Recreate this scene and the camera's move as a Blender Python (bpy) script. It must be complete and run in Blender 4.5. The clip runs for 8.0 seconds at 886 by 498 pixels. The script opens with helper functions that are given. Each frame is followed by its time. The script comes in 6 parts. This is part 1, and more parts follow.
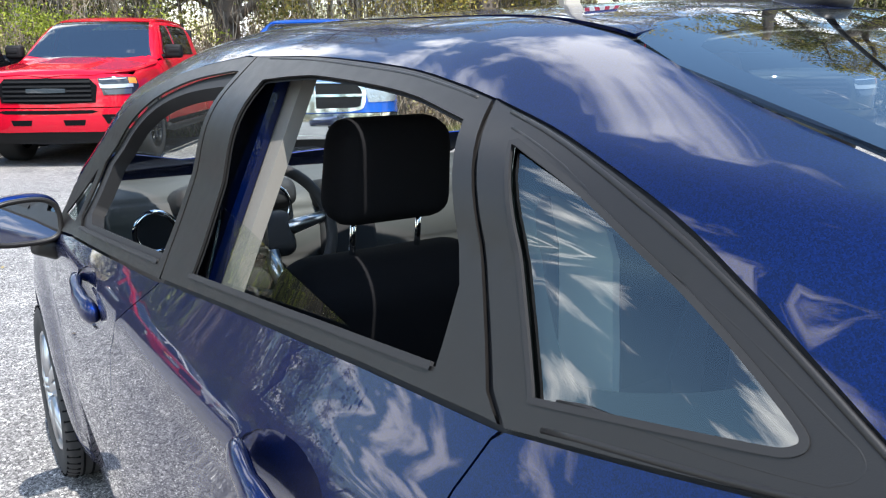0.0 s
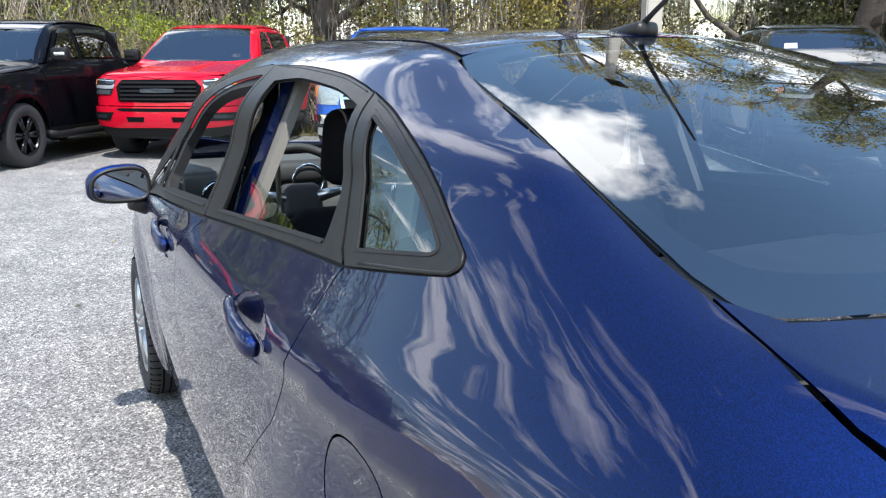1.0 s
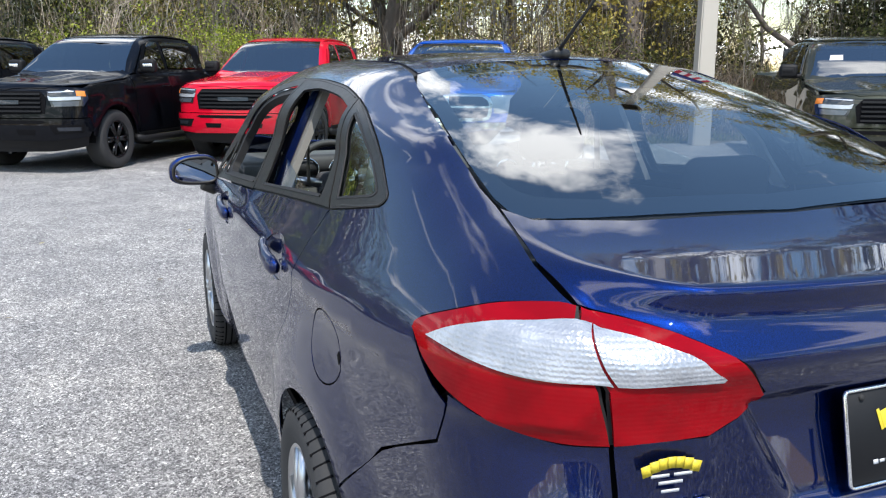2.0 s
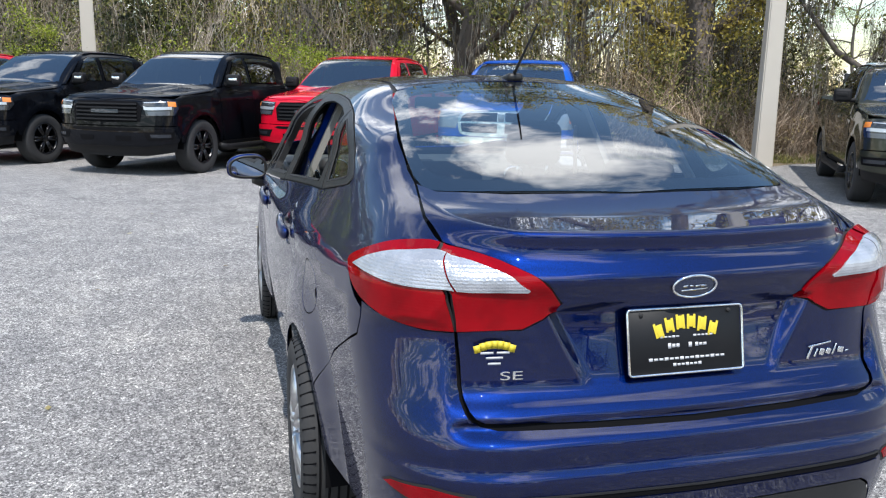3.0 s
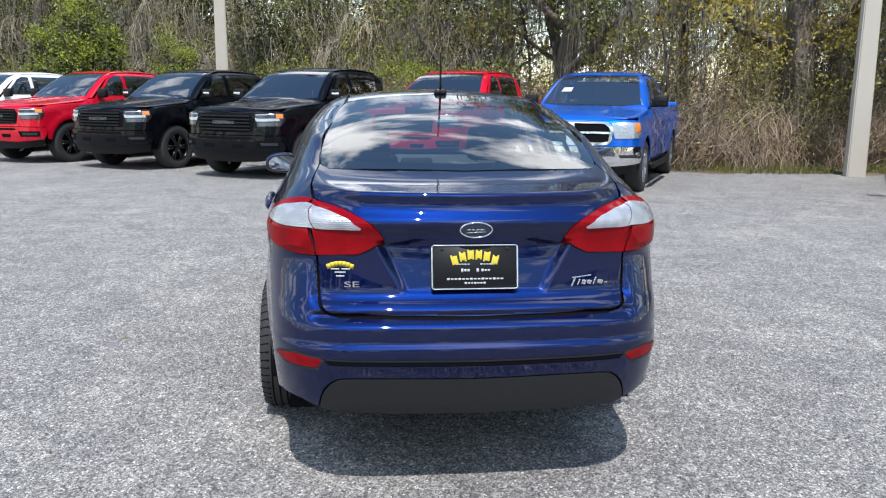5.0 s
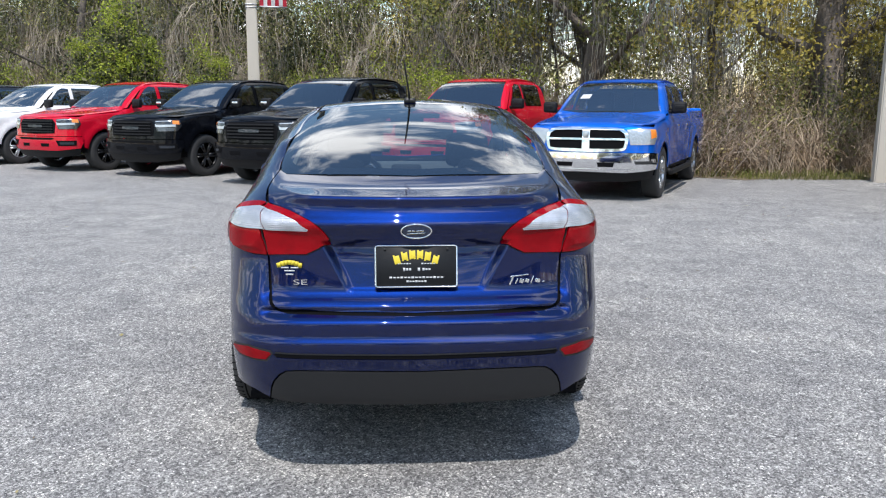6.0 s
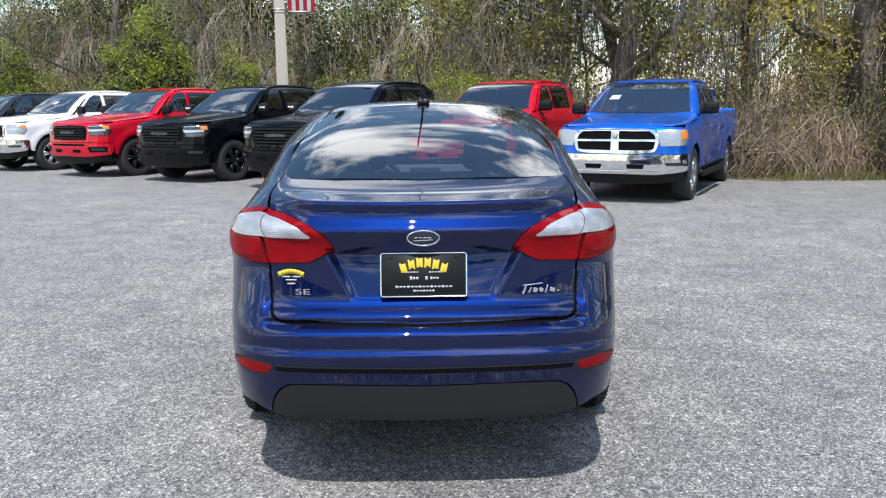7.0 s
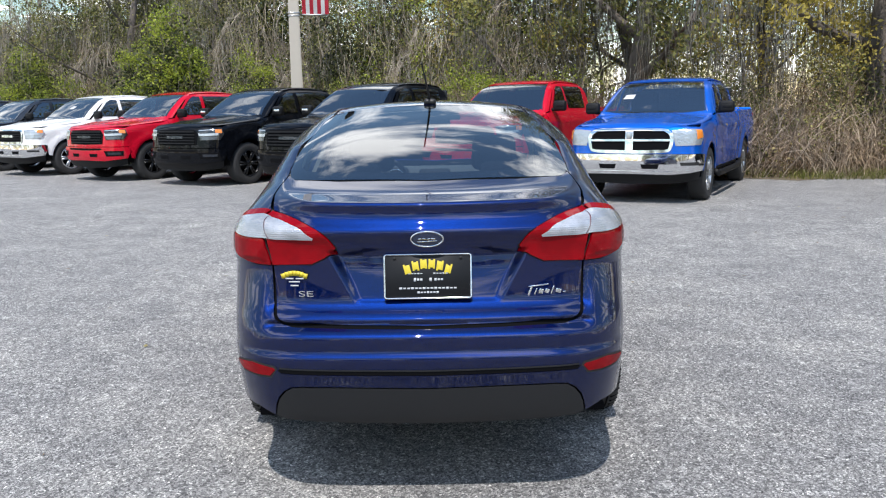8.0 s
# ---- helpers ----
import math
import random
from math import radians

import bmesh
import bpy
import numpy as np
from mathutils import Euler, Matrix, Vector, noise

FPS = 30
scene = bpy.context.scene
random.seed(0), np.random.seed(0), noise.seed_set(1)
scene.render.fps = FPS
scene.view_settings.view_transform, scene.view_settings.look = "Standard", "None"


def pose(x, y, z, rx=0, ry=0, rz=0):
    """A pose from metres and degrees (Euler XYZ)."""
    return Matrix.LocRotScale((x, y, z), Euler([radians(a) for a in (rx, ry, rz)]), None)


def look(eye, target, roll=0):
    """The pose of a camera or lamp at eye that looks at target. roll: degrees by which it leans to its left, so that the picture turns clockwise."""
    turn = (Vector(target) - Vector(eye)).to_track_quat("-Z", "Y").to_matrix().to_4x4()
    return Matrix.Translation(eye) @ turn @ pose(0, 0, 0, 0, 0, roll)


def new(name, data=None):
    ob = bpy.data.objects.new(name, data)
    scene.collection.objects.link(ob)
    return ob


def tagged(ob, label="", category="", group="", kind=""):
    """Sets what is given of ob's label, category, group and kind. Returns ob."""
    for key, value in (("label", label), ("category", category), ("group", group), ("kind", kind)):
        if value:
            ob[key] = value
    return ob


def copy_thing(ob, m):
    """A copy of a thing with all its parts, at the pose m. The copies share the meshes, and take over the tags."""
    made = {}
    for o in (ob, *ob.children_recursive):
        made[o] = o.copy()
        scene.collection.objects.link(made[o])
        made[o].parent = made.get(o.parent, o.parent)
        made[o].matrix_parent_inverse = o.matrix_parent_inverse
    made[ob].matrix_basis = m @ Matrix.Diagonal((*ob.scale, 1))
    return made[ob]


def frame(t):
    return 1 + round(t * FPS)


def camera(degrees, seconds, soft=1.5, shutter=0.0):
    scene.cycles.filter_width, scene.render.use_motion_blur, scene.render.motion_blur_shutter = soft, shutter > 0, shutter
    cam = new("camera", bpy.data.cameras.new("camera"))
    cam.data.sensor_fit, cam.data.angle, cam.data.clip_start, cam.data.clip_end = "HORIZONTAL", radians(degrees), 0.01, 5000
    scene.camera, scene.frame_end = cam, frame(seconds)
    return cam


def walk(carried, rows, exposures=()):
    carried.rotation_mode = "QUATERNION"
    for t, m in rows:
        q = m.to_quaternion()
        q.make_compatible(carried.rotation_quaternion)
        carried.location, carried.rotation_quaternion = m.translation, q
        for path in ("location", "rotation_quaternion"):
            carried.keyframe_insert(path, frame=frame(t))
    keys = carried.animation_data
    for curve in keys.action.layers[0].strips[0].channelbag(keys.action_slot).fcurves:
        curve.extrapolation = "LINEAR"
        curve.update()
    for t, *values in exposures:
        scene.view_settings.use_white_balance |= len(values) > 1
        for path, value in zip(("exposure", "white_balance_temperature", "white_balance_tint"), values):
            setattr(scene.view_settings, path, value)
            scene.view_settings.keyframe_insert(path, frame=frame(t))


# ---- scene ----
cam = camera(57.7, 8.0, soft=1.2)
PATH = [
    (0, (-1.132, 0.627, 1.426), (-0.066, 2.253, 0.959), -0.5),
    (0.5, (-1.143, 0.316, 1.426), (-0.191, 2.015, 0.973), -0.0),
    (1, (-1.159, -0.058, 1.436), (-0.292, 1.686, 0.982), -0.0),
    (1.5, (-1.205, -0.441, 1.456), (-0.416, 1.34, 1.001), -0.2),
    (1.7, (-1.205, -0.587, 1.45), (-0.446, 1.209, 1.004), -0.2),
    (2.8, (-1.127, -1.428, 1.459), (-0.559, 0.448, 1.062), 1.0),
    (3, (-1.077, -1.575, 1.456), (-0.549, 0.313, 1.065), 1.0),
    (3.5, (-0.959, -1.921, 1.466), (-0.528, -0.006, 1.083), 1.0),
    (4, (-0.851, -2.245, 1.473), (-0.506, -0.311, 1.094), 0.9),
    (4.5, (-0.611, -2.53, 1.465), (-0.338, -0.584, 1.091), 0.7),
    (5.8, (-0.159, -2.946, 1.469), (-0.027, -0.982, 1.117), 0.2),
    (6, (-0.073, -2.957, 1.472), (0.041, -0.991, 1.123), 0.1),
    (6.5, (0.01, -2.894, 1.458), (0.08, -0.925, 1.114), -0.2),
    (7, (0.02, -2.803, 1.46), (0.055, -0.832, 1.119), -0.5),
    (7.5, (0.051, -2.772, 1.452), (0.063, -0.801, 1.114), -0.8),
    (8, (0.065, -2.771, 1.451), (0.059, -0.799, 1.115), -1.0),
]
walk(cam, [(t, look(eye, target, roll)) for t, eye, target, roll in PATH], [(0.0, 0.88), (1.2, 0.64), (2.2, 0.42), (5.0, 0.22), (8.0, 0.16)])

# ---- daylight: high sun from behind the camera, blue sky with broken cumulus ----
SUN_UP, SUN_SIDE = radians(60), radians(5)
SUN_TURN = math.pi + SUN_SIDE
world = bpy.data.worlds.new("sky")
scene.world = world
world.use_nodes = True
wn, wl = world.node_tree.nodes, world.node_tree.links
wn.clear()
sky = wn.new("ShaderNodeTexSky")
sky.sky_type, sky.sun_disc, sky.sun_elevation, sky.sun_rotation = "NISHITA", False, SUN_UP, SUN_TURN
sky.air_density, sky.dust_density, sky.ozone_density = 1.75, 0.0, 7.5
coord = wn.new("ShaderNodeTexCoord")
sep = wn.new("ShaderNodeSeparateXYZ")
wl.new(coord.outputs["Generated"], sep.inputs[0])
lift = wn.new("ShaderNodeMath")
lift.operation = "MAXIMUM"
lift.inputs[1].default_value = 0.06
wl.new(sep.outputs["Z"], lift.inputs[0])
flat = wn.new("ShaderNodeVectorMath")
flat.operation = "DIVIDE"
wl.new(coord.outputs["Generated"], flat.inputs[0])
wl.new(lift.outputs[0], flat.inputs[1])
clouds = wn.new("ShaderNodeTexNoise")
clouds.inputs["Scale"].default_value = 1.35
clouds.inputs["Detail"].default_value = 9.0
clouds.inputs["Roughness"].default_value = 0.58
clouds.inputs["Distortion"].default_value = 0.25
wl.new(flat.outputs[0], clouds.inputs["Vector"])
cover = wn.new("ShaderNodeValToRGB")
cover.color_ramp.elements[0].position, cover.color_ramp.elements[1].position = 0.515, 0.61
cover.color_ramp.elements[0].color, cover.color_ramp.elements[1].color = (0, 0, 0, 1), (1, 1, 1, 1)
wl.new(clouds.outputs["Fac"], cover.inputs[0])
white = wn.new("ShaderNodeMix")
white.data_type = "RGBA"
white.inputs["B"].default_value = (15.5, 15.8, 16.2, 1)
wl.new(cover.outputs["Color"], white.inputs["Factor"])
wl.new(sky.outputs["Color"], white.inputs["A"])
back = wn.new("ShaderNodeBackground")
back.inputs["Strength"].default_value = 0.15
wl.new(white.outputs["Result"], back.inputs["Color"])
wout = wn.new("ShaderNodeOutputWorld")
wl.new(back.outputs[0], wout.inputs["Surface"])
sun = new("sun", bpy.data.lights.new("sun", "SUN"))
sun.data.energy, sun.data.angle, sun.data.color = 4.4, radians(0.53), (1.0, 0.965, 0.92)
sun.matrix_world = look((-30 * math.cos(SUN_UP) * math.sin(SUN_SIDE), -30 * math.cos(SUN_UP) * math.cos(SUN_SIDE), 30 * math.sin(SUN_UP)), (0, 0, 0))


# ---- materials ----
def material(name, color=(0.5, 0.5, 0.5), rough=0.5, metal=0.0, coat=0.0, spec=0.5, coat_rough=0.03):
    m = bpy.data.materials.new(name)
    m.use_nodes = True
    b = m.node_tree.nodes["Principled BSDF"]
    b.inputs["Base Color"].default_value = (*color, 1)
    b.inputs["Roughness"].default_value = rough
    b.inputs["Metallic"].default_value = metal
    b.inputs["Coat Weight"].default_value = coat
    b.inputs["Coat Roughness"].default_value = coat_rough
    b.inputs["Specular IOR Level"].default_value = spec
    b.inputs["Coat IOR"].default_value = 1.45
    return m


def node(m, kind, **values):
    n = m.node_tree.nodes.new(kind)
    for key, v in values.items():
        n.inputs[key].default_value = v
    return n


def join(m, a, b):
    m.node_tree.links.new(a, b)


def ramp(m, source, stops):
    r = m.node_tree.nodes.new("ShaderNodeValToRGB")
    e = r.color_ramp.elements
    e[0].position, e[0].color = stops[0][0], (*stops[0][1], 1)
    e[1].position, e[1].color = stops[-1][0], (*stops[-1][1], 1)
    for p, c in stops[1:-1]:
        k = e.new(p)
        k.color = (*c, 1)
    join(m, source, r.inputs[0])
    return r


def principled(m):
    return m.node_tree.nodes["Principled BSDF"]


def objco(m):
    return m.node_tree.nodes.new("ShaderNodeTexCoord").outputs["Object"]


def grain(m, scale, strength, distance=0.002, detail=4.0, rough=None):
    """Fine relief, and a slight unevenness of gloss."""
    co = objco(m)
    n = node(m, "ShaderNodeTexNoise", Scale=scale, Detail=detail)
    join(m, co, n.inputs["Vector"])
    b = node(m, "ShaderNodeBump", Strength=strength, Distance=distance)
    join(m, n.outputs["Fac"], b.inputs["Height"])
    join(m, b.outputs[0], principled(m).inputs["Normal"])
    if rough:
        w = node(m, "ShaderNodeTexNoise", Scale=scale * 0.04, Detail=3.0)
        join(m, co, w.inputs["Vector"])
        mr = node(m, "ShaderNodeMapRange")
        mr.inputs["To Min"].default_value, mr.inputs["To Max"].default_value = rough
        join(m, w.outputs["Fac"], mr.inputs["Value"])
        join(m, mr.outputs[0], principled(m).inputs["Roughness"])
    return m


def paint(name, deep, face, rough=0.38, metal=0.55):
    """Metallic car paint under a clear coat, with faint dust."""
    m = material(name, deep, rough, metal, coat=1.0, coat_rough=0.012, spec=0.0)
    co = objco(m)
    flakes = node(m, "ShaderNodeTexVoronoi", Scale=900.0)
    join(m, co, flakes.inputs["Vector"])
    c = ramp(m, flakes.outputs["Color"], ((0.2, deep), (0.9, face)))
    dust = node(m, "ShaderNodeTexNoise", Scale=5.0, Detail=6.0)
    join(m, co, dust.inputs["Vector"])
    d = node(m, "ShaderNodeMapRange")
    d.inputs["From Min"].default_value, d.inputs["From Max"].default_value = 0.45, 0.8
    d.inputs["To Min"].default_value, d.inputs["To Max"].default_value = 0.0, 0.006
    join(m, dust.outputs["Fac"], d.inputs["Value"])
    mix = m.node_tree.nodes.new("ShaderNodeMix")
    mix.data_type = "RGBA"
    mix.inputs["B"].default_value = (0.3, 0.28, 0.25, 1)
    join(m, d.outputs[0], mix.inputs["Factor"])
    join(m, c.outputs[0], mix.inputs["A"])
    join(m, mix.outputs["Result"], principled(m).inputs["Base Color"])
    return m


def pane(name, tint, face_on=0.07):
    """Thin car glass: clear with a tint, mirroring by angle."""
    m = bpy.data.materials.new(name)
    m.use_nodes = True
    nt = m.node_tree
    nt.nodes.clear()
    out = nt.nodes.new("ShaderNodeOutputMaterial")
    mix = nt.nodes.new("ShaderNodeMixShader")
    clear = nt.nodes.new("ShaderNodeBsdfTransparent")
    clear.inputs[0].default_value = (*tint, 1)
    gloss = nt.nodes.new("ShaderNodeBsdfAnisotropic")
    gloss.inputs["Roughness"].default_value = 0.0
    lw = nt.nodes.new("ShaderNodeLayerWeight")
    lw.inputs["Blend"].default_value = 0.5
    power = nt.nodes.new("ShaderNodeMath")
    power.operation = "POWER"
    power.inputs[1].default_value = 4.0
    nt.links.new(lw.outputs["Facing"], power.inputs[0])
    fr = nt.nodes.new("ShaderNodeMapRange")
    fr.inputs["To Min"].default_value, fr.inputs["To Max"].default_value = face_on, 1.0
    nt.links.new(power.outputs[0], fr.inputs["Value"])
    nt.links.new(fr.outputs[0], mix.inputs[0])
    nt.links.new(clear.outputs[0], mix.inputs[1])
    nt.links.new(gloss.outputs[0], mix.inputs[2])
    nt.links.new(mix.outputs[0], out.inputs[0])
    return m


NAVY = paint("navy_metallic_paint", (0.0002, 0.0048, 0.042), (0.0006, 0.0120, 0.104), 0.46, 1.0)
RED = paint("bright_red_paint", (0.45, 0.004, 0.018), (0.56, 0.006, 0.026), 0.45, 0.1)
BLACK = paint("black_metallic_paint", (0.0025, 0.003, 0.005), (0.006, 0.007, 0.010), 0.4, 0.3)
BLUE = paint("bright_blue_paint", (0.003, 0.085, 0.46), (0.006, 0.13, 0.62), 0.42, 0.45)
WHITE = paint("white_paint", (0.78, 0.78, 0.78), (0.84, 0.84, 0.84), 0.45, 0.0)
GREY = paint("dark_grey_paint", (0.02, 0.023, 0.03), (0.035, 0.04, 0.05), 0.4, 0.4)
OLIVE = paint("dark_olive_paint", (0.022, 0.024, 0.018), (0.035, 0.037, 0.026), 0.4, 0.3)
for coated, ior in ((NAVY, 1.52), (BLACK, 1.45)):
    principled(coated).inputs["Coat IOR"].default_value = ior
principled(BLACK).inputs["Coat Weight"].default_value = 0.45
TRIM = grain(material("black_trim_plastic", (0.0105, 0.0095, 0.009), 0.5, spec=0.4), 900, 0.2, 0.0004, rough=(0.34, 0.48))
VALANCE = grain(material("charcoal_bumper_plastic", (0.013, 0.0135, 0.015), 0.5, spec=0.35), 700, 0.3, 0.0005, rough=(0.40, 0.52))
RUBBER = material("black_rubber", (0.012, 0.012, 0.013), 0.75)
GAP = material("dark_cavity", (0.004, 0.004, 0.005), 0.9, spec=0.1)
TYRE = grain(material("tyre_rubber", (0.022, 0.022, 0.023), 0.8), 120, 0.3, 0.001)
CHROME = material("chrome", (0.80, 0.81, 0.83), 0.06, 1.0)
ALLOY = grain(material("silver_alloy", (0.55, 0.56, 0.58), 0.28, 1.0), 200, 0.05)
BLACK_RIM = material("gloss_black_rim", (0.006, 0.006, 0.007), 0.25, 0.0, spec=0.4)
GLASS = pane("clear_glass", (0.86, 0.92, 0.90))
TINTED = pane("green_tinted_glass", (0.55, 0.66, 0.64), 0.14)
REAR_GLASS = pane("rear_window_glass", (0.52, 0.60, 0.64), 0.24)
PRIVACY = pane("dark_tinted_glass", (0.13, 0.16, 0.19), 0.26)
MIRROR = material("mirror_silver", (0.85, 0.86, 0.87), 0.02, 1.0)
FRIT = material("black_glass_border", (0.006, 0.006, 0.007), 0.25)
CLOTH = grain(material("black_seat_cloth", (0.014, 0.014, 0.016), 0.9, spec=0.1), 500, 0.5, 0.001, rough=(0.85, 0.97))
DASH = grain(material("charcoal_dashboard_plastic", (0.030, 0.030, 0.032), 0.6), 400, 0.4, 0.0008, rough=(0.5, 0.7))
# lighter copy of the charcoal plastic: sun on the dashboard put into its colour
DASH_LIT = grain(material("sunlit_toned_dashboard_plastic", (0.085, 0.087, 0.084), 0.6), 400, 0.4, 0.0008, rough=(0.5, 0.7))
PILLAR_GREY = grain(material("grey_pillar_plastic", (0.19, 0.18, 0.16), 0.7), 300, 0.2, 0.0005)
GREY_TRIM = grain(material("light_grey_interior_trim", (0.42, 0.41, 0.38), 0.7), 300, 0.2, 0.0005)
BELT = material("beige_seat_belt", (0.42, 0.37, 0.30), 0.8)
LENS_RED = material("red_lamp_lens", (0.21, 0.0007, 0.004), 0.4, coat=0.5, spec=0.0, coat_rough=0.02)
LENS_CLEAR = material("clear_lamp_lens", (0.41, 0.425, 0.455), 0.25, 0.45, coat=0.8)
LENS_AMBER = material("amber_lamp_lens", (0.75, 0.22, 0.03), 0.2, coat=0.8)
HEADLAMP = grain(material("headlamp_lens", (0.46, 0.49, 0.52), 0.16, 0.6, coat=1.0), 28, 0.5, 0.02)
LAMP_SILVER = material("silver_lamp_reflector", (0.50, 0.52, 0.55), 0.25, 0.5, coat=0.8)
LAMP_GREY = material("grey_lamp_lens", (0.09, 0.10, 0.12), 0.15, 0.4, coat=0.8)
TRUCK_GLASS = pane("clear_truck_glass", (0.70, 0.75, 0.75), 0.30)
LAMP_DARK = material("smoked_headlamp_lens", (0.03, 0.032, 0.036), 0.12, 0.3, coat=1.0)
TRUCK_TRIM = material("truck_black_plastic", (0.007, 0.007, 0.008), 0.6, spec=0.25)
PLATE = material("black_plate_face", (0.006, 0.0065, 0.008), 0.5, spec=0.25)
YELLOW = material("yellow_print", (0.60, 0.47, 0.03), 0.5)
WHITE_INK = material("white_print", (0.50, 0.51, 0.53), 0.5)
BLUE_BADGE = material("dark_badge_enamel", (0.015, 0.025, 0.06), 0.2, 0.3, coat=1.0)
for lens, scale, deep in ((LENS_CLEAR, 190, 0.45), (LENS_RED, 60, 0.12)):
    co = objco(lens)
    pillows = node(lens, "ShaderNodeTexVoronoi", Scale=scale)
    join(lens, co, pillows.inputs["Vector"])
    ribs = node(lens, "ShaderNodeTexWave", Scale=42.0, Distortion=0.4)
    ribs.bands_direction = "Z"
    join(lens, co, ribs.inputs["Vector"])
    both_ = node(lens, "ShaderNodeMath")
    both_.operation = "MULTIPLY_ADD"
    join(lens, ribs.outputs["Fac"], both_.inputs[0])
    both_.inputs[1].default_value = 0.5
    join(lens, pillows.outputs["Distance"], both_.inputs[2])
    rb = node(lens, "ShaderNodeBump", Strength=deep, Distance=0.002)
    join(lens, both_.outputs[0], rb.inputs["Height"])
    join(lens, rb.outputs[0], principled(lens).inputs["Normal"])
    zone = node(lens, "ShaderNodeTexNoise", Scale=14.0, Detail=2.0)
    join(lens, co, zone.inputs["Vector"])
    base = principled(lens).inputs["Base Color"].default_value[:3]
    shade = ramp(lens, zone.outputs["Fac"], ((0.40, tuple(c * 0.85 for c in base)), (0.60, tuple(c * 1.1 for c in base))))
    join(lens, shade.outputs[0], principled(lens).inputs["Base Color"])

# gravelly asphalt: pale stones in grey binder, worn and stained at metre scale
ASPHALT = material("pale_gravel_asphalt", (0.2, 0.2, 0.2), 0.85, spec=0.3)
co = objco(ASPHALT)
stones = node(ASPHALT, "ShaderNodeTexVoronoi", Scale=125.0)
join(ASPHALT, co, stones.inputs["Vector"])
fine = node(ASPHALT, "ShaderNodeTexNoise", Scale=230.0, Detail=4.0, Roughness=0.7)
join(ASPHALT, co, fine.inputs["Vector"])
worn = node(ASPHALT, "ShaderNodeTexNoise", Scale=0.8, Detail=9.0, Roughness=0.7)
join(ASPHALT, co, worn.inputs["Vector"])
blotch = node(ASPHALT, "ShaderNodeTexNoise", Scale=2.6, Detail=6.0)
join(ASPHALT, co, blotch.inputs["Vector"])
c1 = ramp(ASPHALT, stones.outputs["Color"], ((0.05, (0.05, 0.05, 0.053)), (0.45, (0.19, 0.19, 0.194)), (0.8, (0.38, 0.38, 0.38)), (1.0, (0.85, 0.85, 0.84))))
c2 = ramp(ASPHALT, fine.outputs["Fac"], ((0.38, (0.12, 0.12, 0.125)), (0.58, (1.55, 1.55, 1.54))))
c3 = ramp(ASPHALT, worn.outputs["Fac"], ((0.30, (0.90, 0.90, 0.905)), (0.52, (1.0, 1.0, 0.995)), (0.66, (1.22, 1.21, 1.18))))
c4 = ramp(ASPHALT, blotch.outputs["Fac"], ((0.35, (0.885, 0.86, 0.845)), (0.7, (1.17, 1.13, 1.08))))
patch = node(ASPHALT, "ShaderNodeTexVoronoi", Scale=34.0)
join(ASPHALT, co, patch.inputs["Vector"])
c5 = ramp(ASPHALT, patch.outputs["Color"], ((0.1, (0.80, 0.80, 0.81)), (0.6, (1.0, 1.0, 1.0)), (0.95, (1.38, 1.38, 1.36))))
prev = c1
for c in (c2, c3, c4, c5):
    mul = ASPHALT.node_tree.nodes.new("ShaderNodeMix")
    mul.data_type, mul.blend_type = "RGBA", "MULTIPLY"
    mul.inputs["Factor"].default_value = 1.0
    join(ASPHALT, prev.outputs["Color"] if prev is c1 else prev.outputs["Result"], mul.inputs["A"])
    join(ASPHALT, c.outputs["Color"], mul.inputs["B"])
    prev = mul
join(ASPHALT, prev.outputs["Result"], principled(ASPHALT).inputs["Base Color"])
rb = node(ASPHALT, "ShaderNodeBump", Strength=0.7, Distance=0.006)
join(ASPHALT, fine.outputs["Fac"], rb.inputs["Height"])
join(ASPHALT, rb.outputs[0], principled(ASPHALT).inputs["Normal"])


# ---- building tools ----
from mathutils.geometry import delaunay_2d_cdt


def mesh_object(name, bm, mat, smooth=True):
    me = bpy.data.meshes.new(name)
    bm.to_mesh(me)
    bm.free()
    if smooth:
        me.polygons.foreach_set("use_smooth", [True] * len(me.polygons))
    me.materials.append(mat)
    return new(name, me)


def part(name, bm, mat, parent, label="", smooth=True):
    ob = bm if isinstance(bm, bpy.types.Object) else mesh_object(name, bm, mat, smooth)
    ob.parent = parent
    return tagged(ob, label) if label else ob


def thing(name, label, category, at=None, group="", kind=""):
    ob = new(name)
    ob.empty_display_size = 0.1
    if at is not None:
        ob.matrix_world = at
    return tagged(ob, label, category, group, kind)


def box(bm, size, at=(0, 0, 0), turn=(0, 0, 0), bevel=0.0, segments=2):
    """A bevelled block of the given full size."""
    n = bmesh.ops.create_cube(bm, size=1.0, matrix=pose(*at, *turn) @ Matrix.Diagonal((*size, 1)))
    if bevel:
        edges = {e for v in n["verts"] for e in v.link_edges}
        bmesh.ops.bevel(bm, geom=list(edges), offset=bevel, segments=segments, profile=0.5, affect="EDGES")
    return bm


